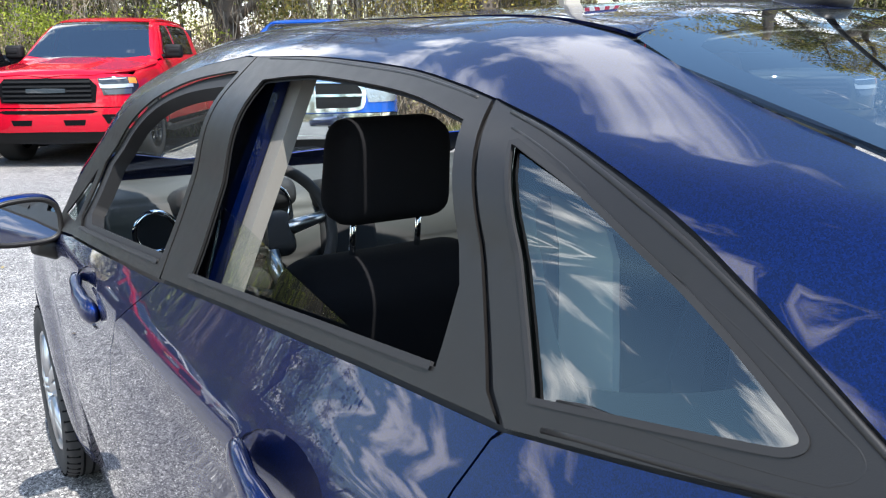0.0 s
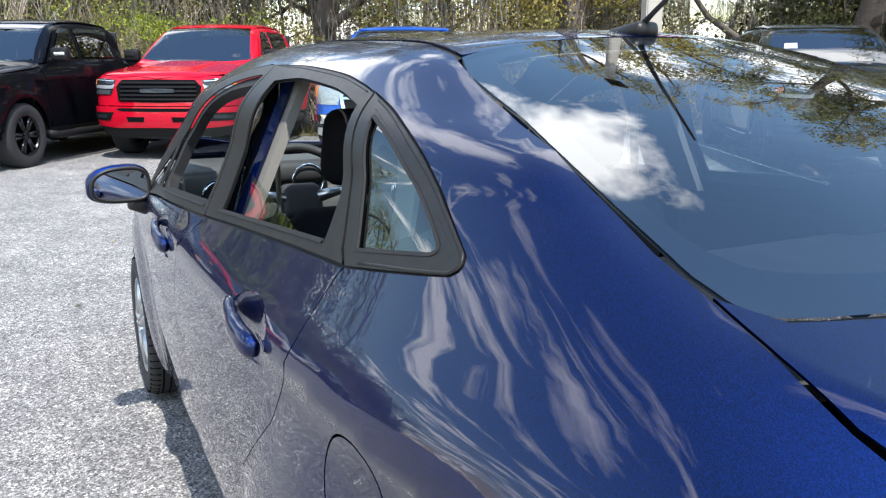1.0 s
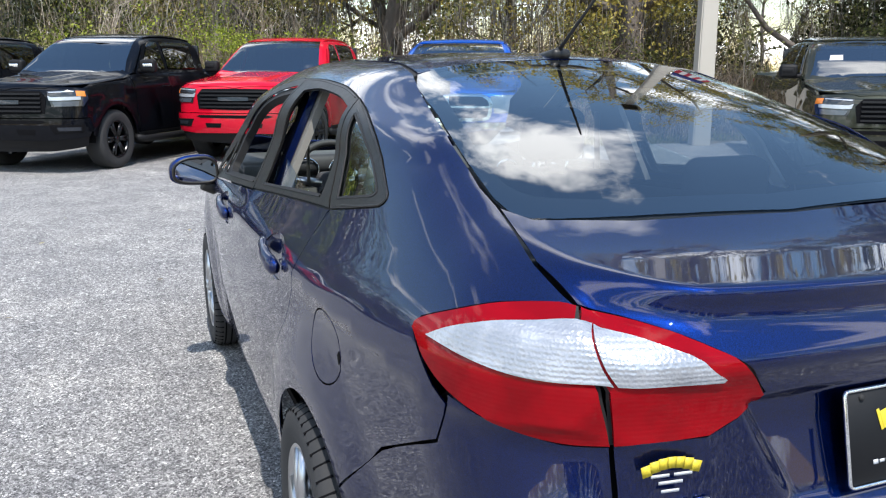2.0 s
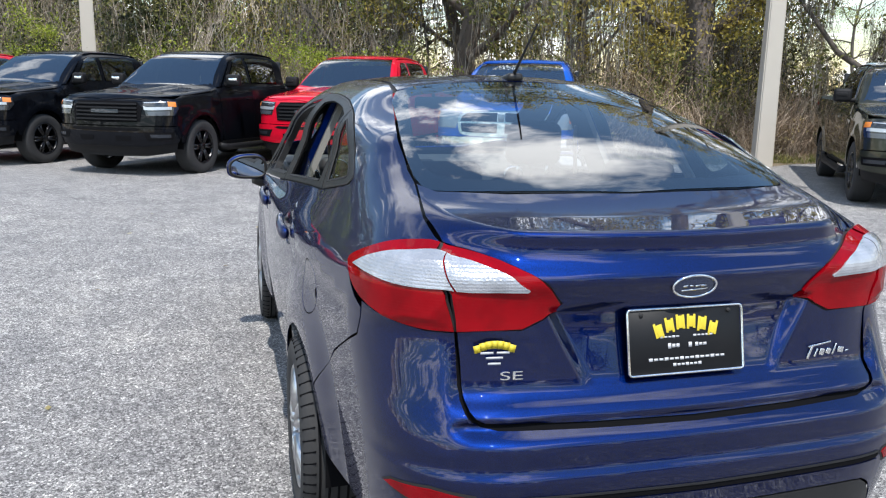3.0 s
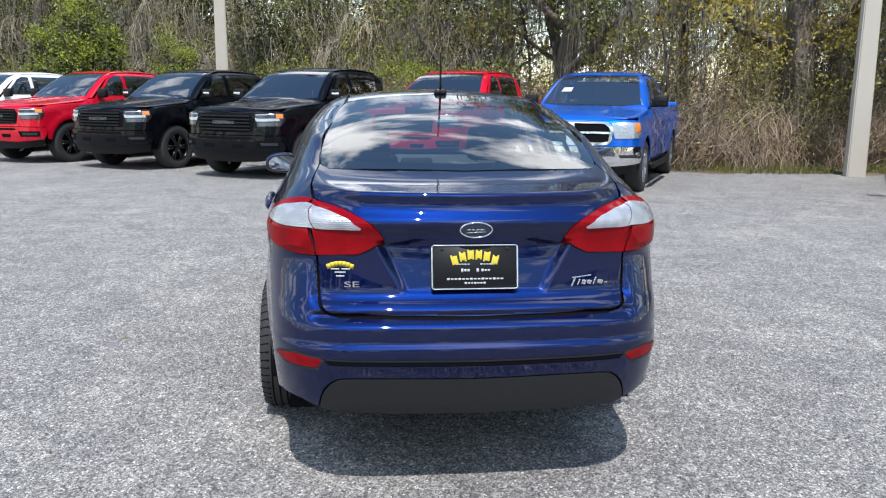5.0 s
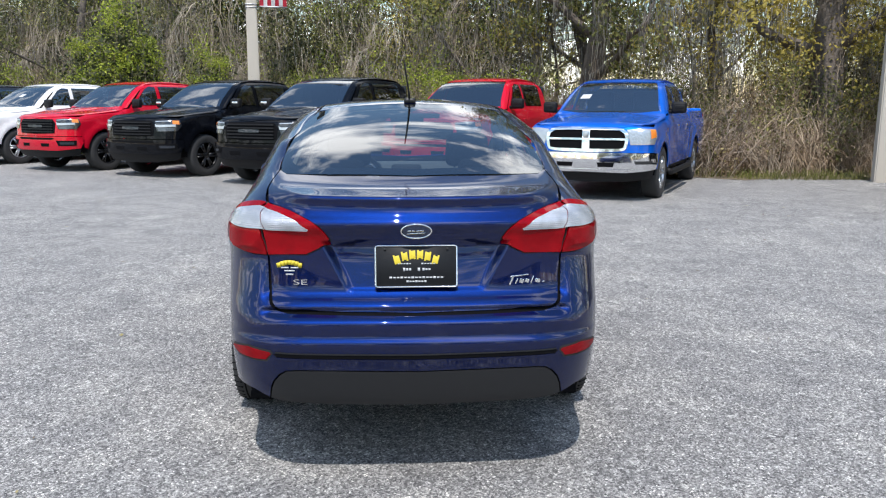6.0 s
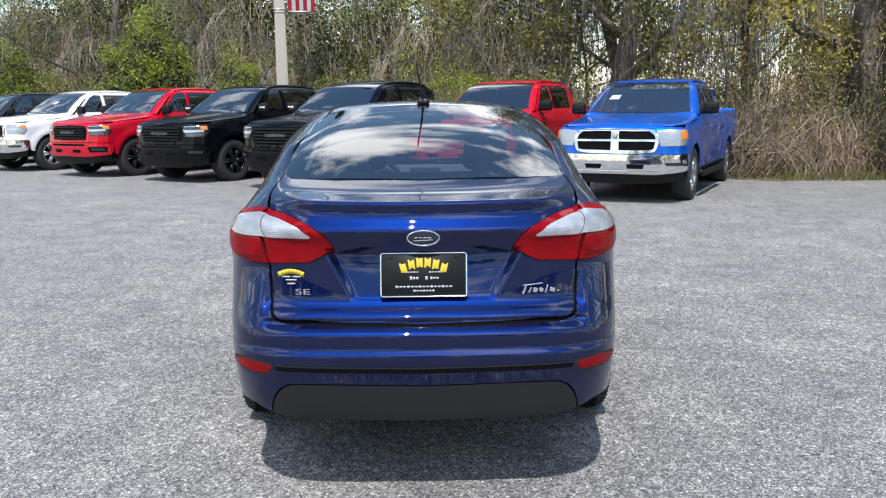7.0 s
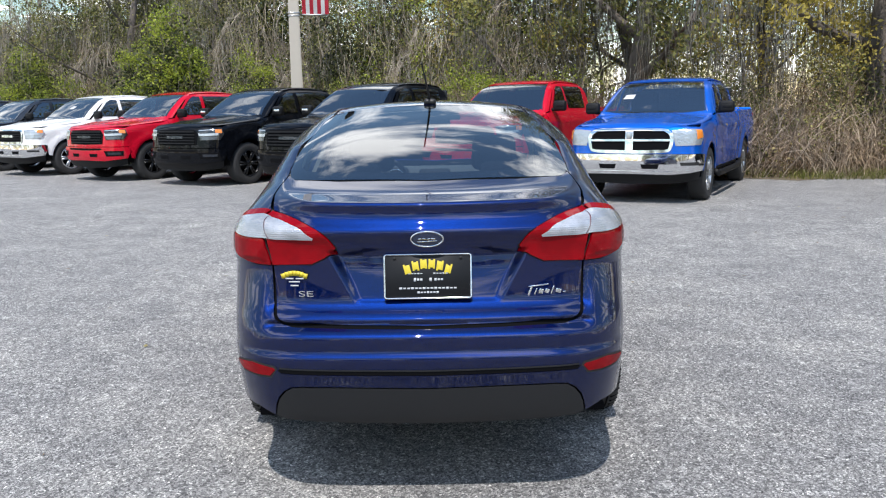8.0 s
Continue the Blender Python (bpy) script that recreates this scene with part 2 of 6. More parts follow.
def tube(bm, points, radius, sides=8, closed=False):
    """A round bar along points; radius may be one number or one each."""
    pts = [Vector(p) for p in points]
    rad = radius if isinstance(radius, (list, tuple)) else [radius] * len(pts)
    rings = []
    up = None
    for i, p in enumerate(pts):
        a = pts[i - 1] if i or closed else p
        b = pts[(i + 1) % len(pts)] if i + 1 < len(pts) or closed else p
        d = (b - a).normalized()
        if up is None or abs(up.dot(d)) > 0.99:
            up = d.orthogonal().normalized()
        u = (up - d * up.dot(d)).normalized()
        v = d.cross(u)
        up = u
        rings.append([bm.verts.new(p + rad[i] * (u * math.cos(k) + v * math.sin(k))) for k in (2 * math.pi * j / sides for j in range(sides))])
    for i in range(len(rings) - (0 if closed else 1)):
        r, s = rings[i], rings[(i + 1) % len(rings)]
        for j in range(sides):
            bm.faces.new((r[j], r[(j + 1) % sides], s[(j + 1) % sides], s[j]))
    if not closed:
        bm.faces.new(rings[0][::-1])
        bm.faces.new(rings[-1])
    return bm


def lathe(bm, profile, sides=40, axis="X", at=(0, 0, 0)):
    """Turns a profile of (radius, along) round an axis."""
    rings = []
    for r, h in profile:
        ring = []
        for j in range(sides):
            k = 2 * math.pi * j / sides
            c, s = r * math.cos(k), r * math.sin(k)
            p = (h, c, s) if axis == "X" else (c, h, s) if axis == "Y" else (c, s, h)
            ring.append(bm.verts.new(Vector(p) + Vector(at)))
        rings.append(ring)
    for a, b in zip(rings, rings[1:]):
        for j in range(sides):
            bm.faces.new((a[j], a[(j + 1) % sides], b[(j + 1) % sides], b[j]))
    return bm


def resample(loop, step_):
    out = []
    n = len(loop)
    for i in range(n):
        a, b = np.array(loop[i]), np.array(loop[(i + 1) % n])
        k = max(1, int(np.ceil(np.linalg.norm(b - a) / step_)))
        out += [tuple(a + (b - a) * j / k) for j in range(k)]
    return out


def rounded(loop, passes=2):
    """Softens the corners of an outline (corner cutting)."""
    for _ in range(passes):
        out = []
        for i in range(len(loop)):
            a, b = np.array(loop[i], float), np.array(loop[(i + 1) % len(loop)], float)
            out += [tuple(a * 0.75 + b * 0.25), tuple(a * 0.25 + b * 0.75)]
        loop = out
    return loop


def flow(points, k=4):
    """A smooth run through the given points (2D or 3D), ends kept."""
    q = np.array(points, float)
    q = np.vstack([2 * q[0] - q[1], q, 2 * q[-1] - q[-2]])
    out = []
    for i in range(1, len(q) - 2):
        a, b, c, d = q[i - 1], q[i], q[i + 1], q[i + 2]
        for t in np.arange(k) / k:
            out.append(tuple(0.5 * (2 * b + (c - a) * t + (2 * a - 5 * b + 4 * c - d) * t * t + (3 * b - a - 3 * c + d) * t ** 3)))
    return out + [tuple(q[-2])]


def within(pts, loop):
    x, y = pts[:, 0], pts[:, 1]
    inside = np.zeros(len(pts), bool)
    lx, ly = np.array(loop).T
    for i in range(len(lx)):
        x0, y0, x1, y1 = lx[i - 1], ly[i - 1], lx[i], ly[i]
        hit = ((y0 > y) != (y1 > y)) & (x < (x1 - x0) * (y - y0) / (y1 - y0 + 1e-12) + x0)
        inside ^= hit
    return inside


def shrink(loop, d):
    """Moves a closed outline inward by d."""
    p = np.array(loop)
    area = np.sum(p[:, 0] * np.roll(p[:, 1], -1) - np.roll(p[:, 0], -1) * p[:, 1])
    t = np.roll(p, -1, 0) - np.roll(p, 1, 0)
    t /= np.maximum(np.linalg.norm(t, axis=1), 1e-9)[:, None]
    n = np.stack([-t[:, 1], t[:, 0]], 1) * (1 if area > 0 else -1)
    return [tuple(v) for v in p + n * d]


class Along:
    """Points seen along a fixed direction: plane coordinates, and rays back onto the shape."""
    def __init__(self, way, up=(0, 0, 1)):
        self.way = np.array(way, float) / np.linalg.norm(way)
        self.u = np.cross(self.way, up)
        self.u /= np.linalg.norm(self.u)
        self.v = np.cross(self.u, self.way)

    def flat(self, pts):
        p = np.array(pts, float)
        return [tuple(q) for q in np.stack([p @ self.u, p @ self.v], 1)]

    def rays(self, uv, far):
        return uv[:, :1] * self.u + uv[:, 1:] * self.v - self.way * far, np.repeat(self.way[None], len(uv), 0)


class Round:
    """Points seen towards an upright axis: arc length at one metre, and height."""
    def __init__(self, x, y):
        self.x, self.y = x, y

    def flat(self, pts):
        p = np.array(pts, float)
        return [tuple(q) for q in np.stack([np.arctan2(p[:, 0] - self.x, self.y - p[:, 1]), p[:, 2]], 1)]

    def rays(self, uv, far):
        w = np.stack([-np.sin(uv[:, 0]), np.cos(uv[:, 0]), 0 * uv[:, 0]], 1)
        return np.stack([np.full(len(uv), self.x), np.full(len(uv), self.y), uv[:, 1]], 1) - w * far, w


def settle(points, f):
    """Moves points the shortest way onto the shape."""
    q = np.array(points, float)
    for _ in range(8):
        g = np.stack([(f(q + d) - f(q - d)) / 0.004 for d in np.eye(3) * 0.002], 1)
        q = q - f(q)[:, None] * g / np.maximum((g * g).sum(1), 0.05)[:, None]
    return [tuple(v) for v in q]


def panel(name, outline, view, mat, parent, label="", f=None, holes=(), cell=0.03, gap=0.0013, lip=0.004, raise_=0.0, soften=0, far=4.0, mirror=False, flat=False, snap=False):
    """A sheet of the shape f inside an outline, with turned-in edges."""
    f = f or body
    if snap:
        outline, holes = settle(outline, f), [settle(h, f) for h in holes]
    loop = list(outline) if flat else view.flat(outline)
    if soften:
        loop = rounded(loop, soften)
    loop = shrink(resample(loop, cell), gap)
    cuts = []
    for h in holes:
        h2 = list(h) if flat else view.flat(h)
        if soften:
            h2 = rounded(h2, soften)
        cuts.append(shrink(resample(h2, cell), -gap))
    lo, hi = np.min(loop, 0), np.max(loop, 0)
    gx, gy = np.meshgrid(np.arange(lo[0], hi[0], cell), np.arange(lo[1], hi[1], cell * 0.87))
    gx[1::2] += cell / 2
    grid = np.stack([gx.ravel(), gy.ravel()], 1)
    keep = within(grid, shrink(loop, cell * 0.45))
    for c in cuts:
        keep &= ~within(grid, shrink(c, -cell * 0.45))
    grid = grid[keep]
    pts, edges, rings = [], [], []
    for c in [loop] + cuts:
        base = len(pts)
        pts += c
        edges += [(base + i, base + (i + 1) % len(c)) for i in range(len(c))]
        rings.append((base, len(c)))
    pts += [tuple(g) for g in grid]
    vs, _, fs, *_ = delaunay_2d_cdt([Vector(p) for p in pts], edges, [], 1, 1e-6)
    uv = np.array([tuple(v) for v in vs])
    tri = np.array([t for t in fs if len(t) == 3])
    mid = uv[tri].mean(1)
    o, w = view.rays(uv, far)
    p, hit = cast(o, w, far * 1.25, f, 260)
    ok = within(mid, loop) & hit[tri].all(1)
    for c in cuts:
        ok &= ~within(mid, c)
    tri = tri[ok]
    kept, tri = np.unique(tri, return_inverse=True)
    p, tri = p[kept], tri.reshape(-1, 3)
    n = body_normal(p, f)
    p = p + n * raise_
    if mirror:
        p, n = p * (-1, 1, 1), n * (-1, 1, 1)
    a, b, c = p[tri[:, 0]], p[tri[:, 1]], p[tri[:, 2]]
    turned = np.einsum("ij,ij->i", np.cross(b - a, c - a), n[tri[:, 0]]) < 0
    tri[turned] = tri[turned][:, ::-1]
    verts, norms, faces = list(p), list(n), [tuple(int(i) for i in t) for t in tri]
    if lip:
        used = {}
        for t in faces:
            for i in range(3):
                e = (t[i], t[(i + 1) % 3])
                used[e] = used.get(e, 0) + 1
        border = [e for e in used if (e[1], e[0]) not in used]
        top, low = {}, {}
        for e in border:
            for i in e:
                if i not in top:
                    top[i] = len(verts)
                    verts.append(p[i])
                    norms.append(n[i])
                    low[i] = len(verts)
                    verts.append(p[i] - n[i] * lip)
                    norms.append(n[i])
        for i, j in border:
            side = np.cross(p[j] - p[i], n[i])
            side /= max(np.linalg.norm(side), 1e-9)
            for k in (top[i], top[j], low[i], low[j]):
                norms[k] = side
            faces.append((top[j], top[i], low[i], low[j]))
    me = bpy.data.meshes.new(name)
    me.from_pydata([tuple(v) for v in verts], [], faces)
    me.polygons.foreach_set("use_smooth", [True] * len(me.polygons))
    me.materials.append(mat)
    me.normals_split_custom_set_from_vertices([tuple(v) for v in norms])
    ob = new(name, me)
    ob.parent = parent
    return tagged(ob, label) if label else ob


def writing(text, size, mat, parent, at, depth=0.001, name="lettering", width=None, shear=0.0):
    """Raised letters in Blender's own font, as a mesh."""
    cu = bpy.data.curves.new(name, "FONT")
    cu.body, cu.size, cu.align_x, cu.align_y, cu.extrude, cu.shear = text, size, "CENTER", "CENTER", depth, shear
    tmp = new("tmp", cu)
    me = bpy.data.meshes.new_from_object(tmp.evaluated_get(bpy.context.evaluated_depsgraph_get()))
    bpy.data.objects.remove(tmp)
    bpy.data.curves.remove(cu)
    if width:
        xs = [v.co.x for v in me.vertices]
        k = width / max(max(xs) - min(xs), 1e-6)
        for v in me.vertices:
            v.co.x *= k
    me.materials.clear()
    me.materials.append(mat)
    ob = new(name, me)
    ob.parent = parent
    ob.matrix_local = at
    return ob


# ---- smooth shape of the sedan's body, as one closed implicit surface ----
def spline(xs, ys):
    """A monotone cubic through the given knots, as a function of an array."""
    xs, ys = np.array(xs, float), np.array(ys, float)
    h, d = np.diff(xs), np.diff(ys) / np.diff(xs)
    m = np.zeros(len(xs))
    m[0], m[-1] = d[0], d[-1]
    for i in range(1, len(xs) - 1):
        if d[i - 1] * d[i] > 0:
            w1, w2 = 2 * h[i] + h[i - 1], h[i] + 2 * h[i - 1]
            m[i] = (w1 + w2) / (w1 / d[i - 1] + w2 / d[i])

    def f(v):
        v = np.clip(v, xs[0], xs[-1])
        i = np.clip(np.searchsorted(xs, v) - 1, 0, len(xs) - 2)
        s = (v - xs[i]) / h[i]
        return ((1 + 2 * s) * (1 - s) ** 2 * ys[i] + s * (1 - s) ** 2 * h[i] * m[i]
                + s * s * (3 - 2 * s) * ys[i + 1] + s * s * (s - 1) * h[i] * m[i + 1])
    return f


def easy(xs, ys):
    """A natural cubic through the given knots, with even curvature."""
    xs, ys = np.array(xs, float), np.array(ys, float)
    n, h = len(xs), np.diff(xs)
    a, r = np.eye(n), np.zeros(n)
    for i in range(1, n - 1):
        a[i, i - 1:i + 2] = h[i - 1], 2 * (h[i - 1] + h[i]), h[i]
        r[i] = 6 * ((ys[i + 1] - ys[i]) / h[i] - (ys[i] - ys[i - 1]) / h[i - 1])
    m = np.linalg.solve(a, r)

    def f(v):
        v = np.clip(v, xs[0], xs[-1])
        i = np.clip(np.searchsorted(xs, v) - 1, 0, n - 2)
        b, c = xs[i + 1] - v, v - xs[i]
        return (m[i] * b ** 3 + m[i + 1] * c ** 3) / (6 * h[i]) + (ys[i] / h[i] - m[i] * h[i] / 6) * b + (ys[i + 1] / h[i] - m[i + 1] * h[i] / 6) * c
    return f


def smax(a, b, k):
    h = np.maximum(k - np.abs(a - b), 0) / k
    return np.maximum(a, b) + h * h * k / 4


def smin(a, b, k):
    return -smax(-a, -b, k)


def bump(v, centre, half):
    """1 at the centre, smoothly 0 at half away."""
    s = np.clip(1 - np.abs(v - centre) / half, 0, 1)
    return s * s * (3 - 2 * s)


def step(v, a, b):
    s = np.clip((v - a) / (b - a), 0, 1)
    return s * s * (3 - 2 * s)


side_half = spline([0.15, 0.22, 0.35, 0.60, 0.80, 0.90, 0.955, 0.985, 1.08, 1.14, 1.25], [0.765, 0.795, 0.828, 0.852, 0.856, 0.8565, 0.852, 0.838, 0.765, 0.720, 0.65])
side_taper = easy([-0.2, 0.3, 0.85, 1.4, 2.2, 3.0, 3.6, 4.1, 4.5], [0.835, 0.887, 0.945, 0.985, 1.003, 0.993, 0.965, 0.90, 0.80])
rear_line = spline([0.15, 0.24, 0.30, 0.36, 0.45, 0.515, 0.545, 0.565, 0.585, 0.596, 0.604, 0.612, 0.622, 0.640, 0.664, 0.674, 0.682, 0.692, 0.702, 0.708, 0.714, 0.722, 0.735, 0.757, 0.772, 0.80, 0.93, 1.00, 1.020, 1.034, 1.042, 1.050, 1.065, 1.076, 1.088, 1.10, 1.118, 1.134, 1.2],
                   [0.13, 0.09, 0.04, -0.002, -0.026, -0.038, -0.043, -0.045, -0.046, -0.0445, -0.040, -0.0355, -0.033, -0.033, -0.032, -0.027, -0.018, -0.002, 0.012, 0.014, 0.010, 0.010, 0.020, 0.048, 0.060, 0.066, 0.072, 0.058, 0.051, 0.047, 0.049, 0.056, 0.076, 0.106, 0.130, 0.141, 0.146, 0.150, 0.19])
shoulder_line = spline([0.15, 0.24, 0.30, 0.36, 0.45, 0.515, 0.545, 0.565, 0.585, 0.596, 0.604, 0.612, 0.622, 0.640, 0.672, 0.70, 0.75, 0.80, 0.85, 0.90, 0.93, 1.00, 1.06, 1.10, 1.134, 1.2],
                       [0.13, 0.09, 0.04, -0.002, -0.026, -0.038, -0.043, -0.045, -0.046, -0.0445, -0.040, -0.0355, -0.033, -0.033, -0.027, -0.014, 0.016, 0.038, 0.056, 0.068, 0.072, 0.058, 0.055, 0.10, 0.150, 0.22])
# hollow under the boot lid's lip
lip_line = easy([0.93, 1.00, 1.034, 1.06, 1.09, 1.12, 1.16, 1.2], [0.072, 0.058, 0.0475, 0.064, 0.0785, 0.076, 0.062, 0.050])
rear_crown = easy([0.2, 0.55, 0.8, 0.92, 1.02, 1.12, 1.2], [0.08, 0.07, 0.10, 0.125, 0.17, 0.25, 0.27])
front_line = spline([0.2, 0.5, 0.7, 0.85, 1.1], [4.36, 4.41, 4.36, 4.20, 3.7])
deck_line = spline([-0.2, 0.05, 0.12, 0.3, 0.5, 0.64, 0.85, 2.7, 3.0, 3.2, 3.6, 4.0, 4.3, 4.5], [1.128, 1.133, 1.138, 1.156, 1.182, 1.225, 1.30, 1.30, 1.13, 1.05, 0.99, 0.90, 0.80, 0.70])
roof_line = easy([0.15, 0.40, 0.52, 0.9, 1.1, 1.25, 1.34, 1.6, 2.1, 2.55, 2.85, 3.4, 3.6], [0.95, 1.15, 1.208, 1.362, 1.429, 1.472, 1.490, 1.507, 1.515, 1.488, 1.41, 1.06, 0.95])
house_half = easy([0.2, 0.5, 0.825, 1.2, 1.6, 2.2, 2.8, 3.3, 3.6], [0.56, 0.625, 0.675, 0.704, 0.722, 0.735, 0.735, 0.70, 0.65])


def lower_body(x, y, z):
    # the crease along the flank climbs towards the tail
    side = x - side_half(z - (0.062 * step(-y, -1.9, -0.1) - 0.022) * step(z, 0.65, 0.95)) * side_taper(y)
    # flared lip round the wheel arches
    side = side - 0.026 * (bump(np.hypot(y - 1.06, z - 0.31), 0.37, 0.20) + bump(np.hypot(y - 3.55, z - 0.31), 0.37, 0.20))
    # towards the corners the bumper's ledge becomes a long slope
    out = step(x, 0.55, 0.61)
    lip = (1 - step(x, 0.40, 0.60)) * step(z, 0.94, 1.0)
    middle = rear_line(z) * (1 - lip) + lip_line(z) * lip
    rear = middle * (1 - out) + shoulder_line(z) * out + rear_crown(z) * x * x - y
    # hollow round the number plate, and the ledge over the bumper
    hollow = (1 - step(np.abs(x) - 0.52 * (z - 0.80), 0.245, 0.287)) * step(z, 0.768, 0.785) * (1 - step(z, 0.940, 0.972))
    rear = rear + 0.050 * hollow * (0.12 + 0.88 * (z - 0.77) / 0.2)
    front = y - front_line(z) + 0.28 * x * x
    low = smax(smax(side, rear, 0.30 - 0.09 * step(z, 0.88, 1.10)), front, 0.4)
    top = z - deck_line(y)
    low = smax(low, top, 0.022 + 0.068 * step(x, 0.42, 0.66))
    return smax(low, 0.20 - z, 0.05)


def house(x, y, z):
    side = x - house_half(y) + 0.36 * (z - 1.15) + 0.30 * np.maximum(z - 1.25, 0) ** 2
    top = (z - roof_line(y) + 0.15 * x * x) * 0.93
    return np.maximum(np.maximum(smax(side - 0.008, top - 0.004, 0.15), 1.0 - z), 0.2 - y)


def body(p):
    x, y, z = np.abs(p[:, 0]), p[:, 1], p[:, 2]
    return smin(lower_body(x, y, z), house(x, y, z), 0.12)


def body_normal(p, f=body, e=0.002):
    g = np.stack([f(p + d) - f(p - d) for d in np.eye(3) * e], 1)
    return g / np.maximum(np.linalg.norm(g, axis=1), 1e-9)[:, None]


def cast(origin, way, far, f=body, steps=90):
    """Where rays first meet the surface f = 0."""
    lo, hi = np.zeros(len(origin)), np.full(len(origin), far)
    found = np.zeros(len(origin), bool)
    last = np.zeros(len(origin))
    for t in np.linspace(0, far, steps):
        inside = (f(origin + way * t) < 0) & ~found
        lo[inside], hi[inside] = last[inside], t
        found |= inside
        last = np.where(found, last, t)
    for _ in range(30):
        mid = (lo + hi) / 2
        inside = f(origin + way * mid[:, None]) < 0
        hi, lo = np.where(inside, mid, hi), np.where(inside, lo, mid)
    return origin + way * hi[:, None], found


# ---- ground ----
bm = bmesh.new()
bmesh.ops.create_grid(bm, x_segments=8, y_segments=8, size=400)
ground = tagged(mesh_object("ground", bm, ASPHALT, False), "pale grey gravelly asphalt of a car lot", "ground", kind="structure")


# ---- the navy sedan: it stands along +y, the middle of its tail at the world's origin ----
sedan = thing("sedan_car", "dark navy blue four-door sedan with its windows lowered", "car")
LEFT, TOP = Along((1, 0, 0)), Along((0, 0, -1), (0, 1, 0))
QUARTER, LAMP = Along((0.86, 0.35, -0.37)), Along((0.72, 0.69, -0.05))
TAIL, REAR = Along((0, 0.88, -0.47)), Round(0.0, 1.2)


def side(*yz):
    """Points of the left side from (y, z)."""
    return [(-0.9, y, z) for y, z in yz]


def on_side(*yz):
    """Points of the left side from (y, z), set on the body."""
    o = np.array([(-3.0, y, z) for y, z in yz])
    return [tuple(q) for q in cast(o, np.repeat([[1.0, 0, 0]], len(o), 0), 3.2, steps=300)[0]]


def on_top(*xy):
    o = np.array([(x, y, 2.5) for x, y in xy])
    return [tuple(q) for q in cast(o, np.repeat([[0, 0, -1.0]], len(o), 0), 2.2, steps=300)[0]]


def arc(cy, cz, r, a, b, n):
    return [(cy + r * math.cos(radians(a + (b - a) * i / n)), cz + r * math.sin(radians(a + (b - a) * i / n))) for i in range(n + 1)]


def both(points, soft=False):
    """A left-hand run from the middle outwards, closed by its mirror image."""
    points = flow(points, 3) if soft else points
    return [*points, *[(-x, y, z) for x, y, z in reversed(points) if x]]


AXLE_R, AXLE_F, HUB, ARCH = 1.06, 3.55, 0.31, 0.352
belt = [(1.128, 1.116), (1.35, 1.103), (1.7, 1.077), (2.02, 1.050)]
rear_cut = [(1.133, 1.107), (1.150, 1.06), (1.160, 1.0), (1.182, 0.93), (1.285, 0.80), (1.42, 0.69), (1.53, 0.60), (1.565, 0.48), (1.57, 0.29)]
front_cut = [(2.30, 0.29), (2.31, 0.5), (2.31, 0.74), (2.26, 0.855), (2.15, 0.952), (2.045, 1.03), (2.025, 1.049)]
rear_door_open = [*flow([(1.925, 1.388), (1.82, 1.395), (1.72, 1.396), (1.49, 1.382), (1.337, 1.358)]), (1.245, 1.21), (1.236, 1.136), *flow([(1.468, 1.119), (1.7, 1.102), (1.895, 1.085)], 3), (1.905, 1.18), (1.915, 1.30)]
quarter_arc = flow([(1.316, 1.380), (1.185, 1.351), (1.04, 1.305), (0.945, 1.258), (0.847, 1.206), (0.822, 1.192), (0.819, 1.180), (0.830, 1.170), (0.85, 1.164), (0.973, 1.142), (1.122, 1.118)], 4)
door_arc = flow([(2.043, 1.426), (1.8, 1.425), (1.537, 1.411), (1.40, 1.394), (1.320, 1.380)], 4)
quarter_open = [(1.246, 1.343), (1.105, 1.146), *flow([(0.91, 1.178), (0.892, 1.182), (0.883, 1.190), (0.895, 1.201), (0.945, 1.228), (1.013, 1.260), (1.131, 1.311), (1.238, 1.344)], 4)]
quarter_clear = rounded([(1.215, 1.322), (1.095, 1.170), (1.04, 1.174), (0.945, 1.205), (0.93, 1.222), (0.98, 1.245), (1.08, 1.284)], 2)
front_door_open = [(2.067, 1.400), (2.065, 1.073), (2.47, 1.045), (2.70, 1.030), (2.745, 1.05), *flow([(2.715, 1.18), (2.60, 1.265), (2.45, 1.338), (2.33, 1.372), (2.23, 1.388), (2.10, 1.400)], 3)]

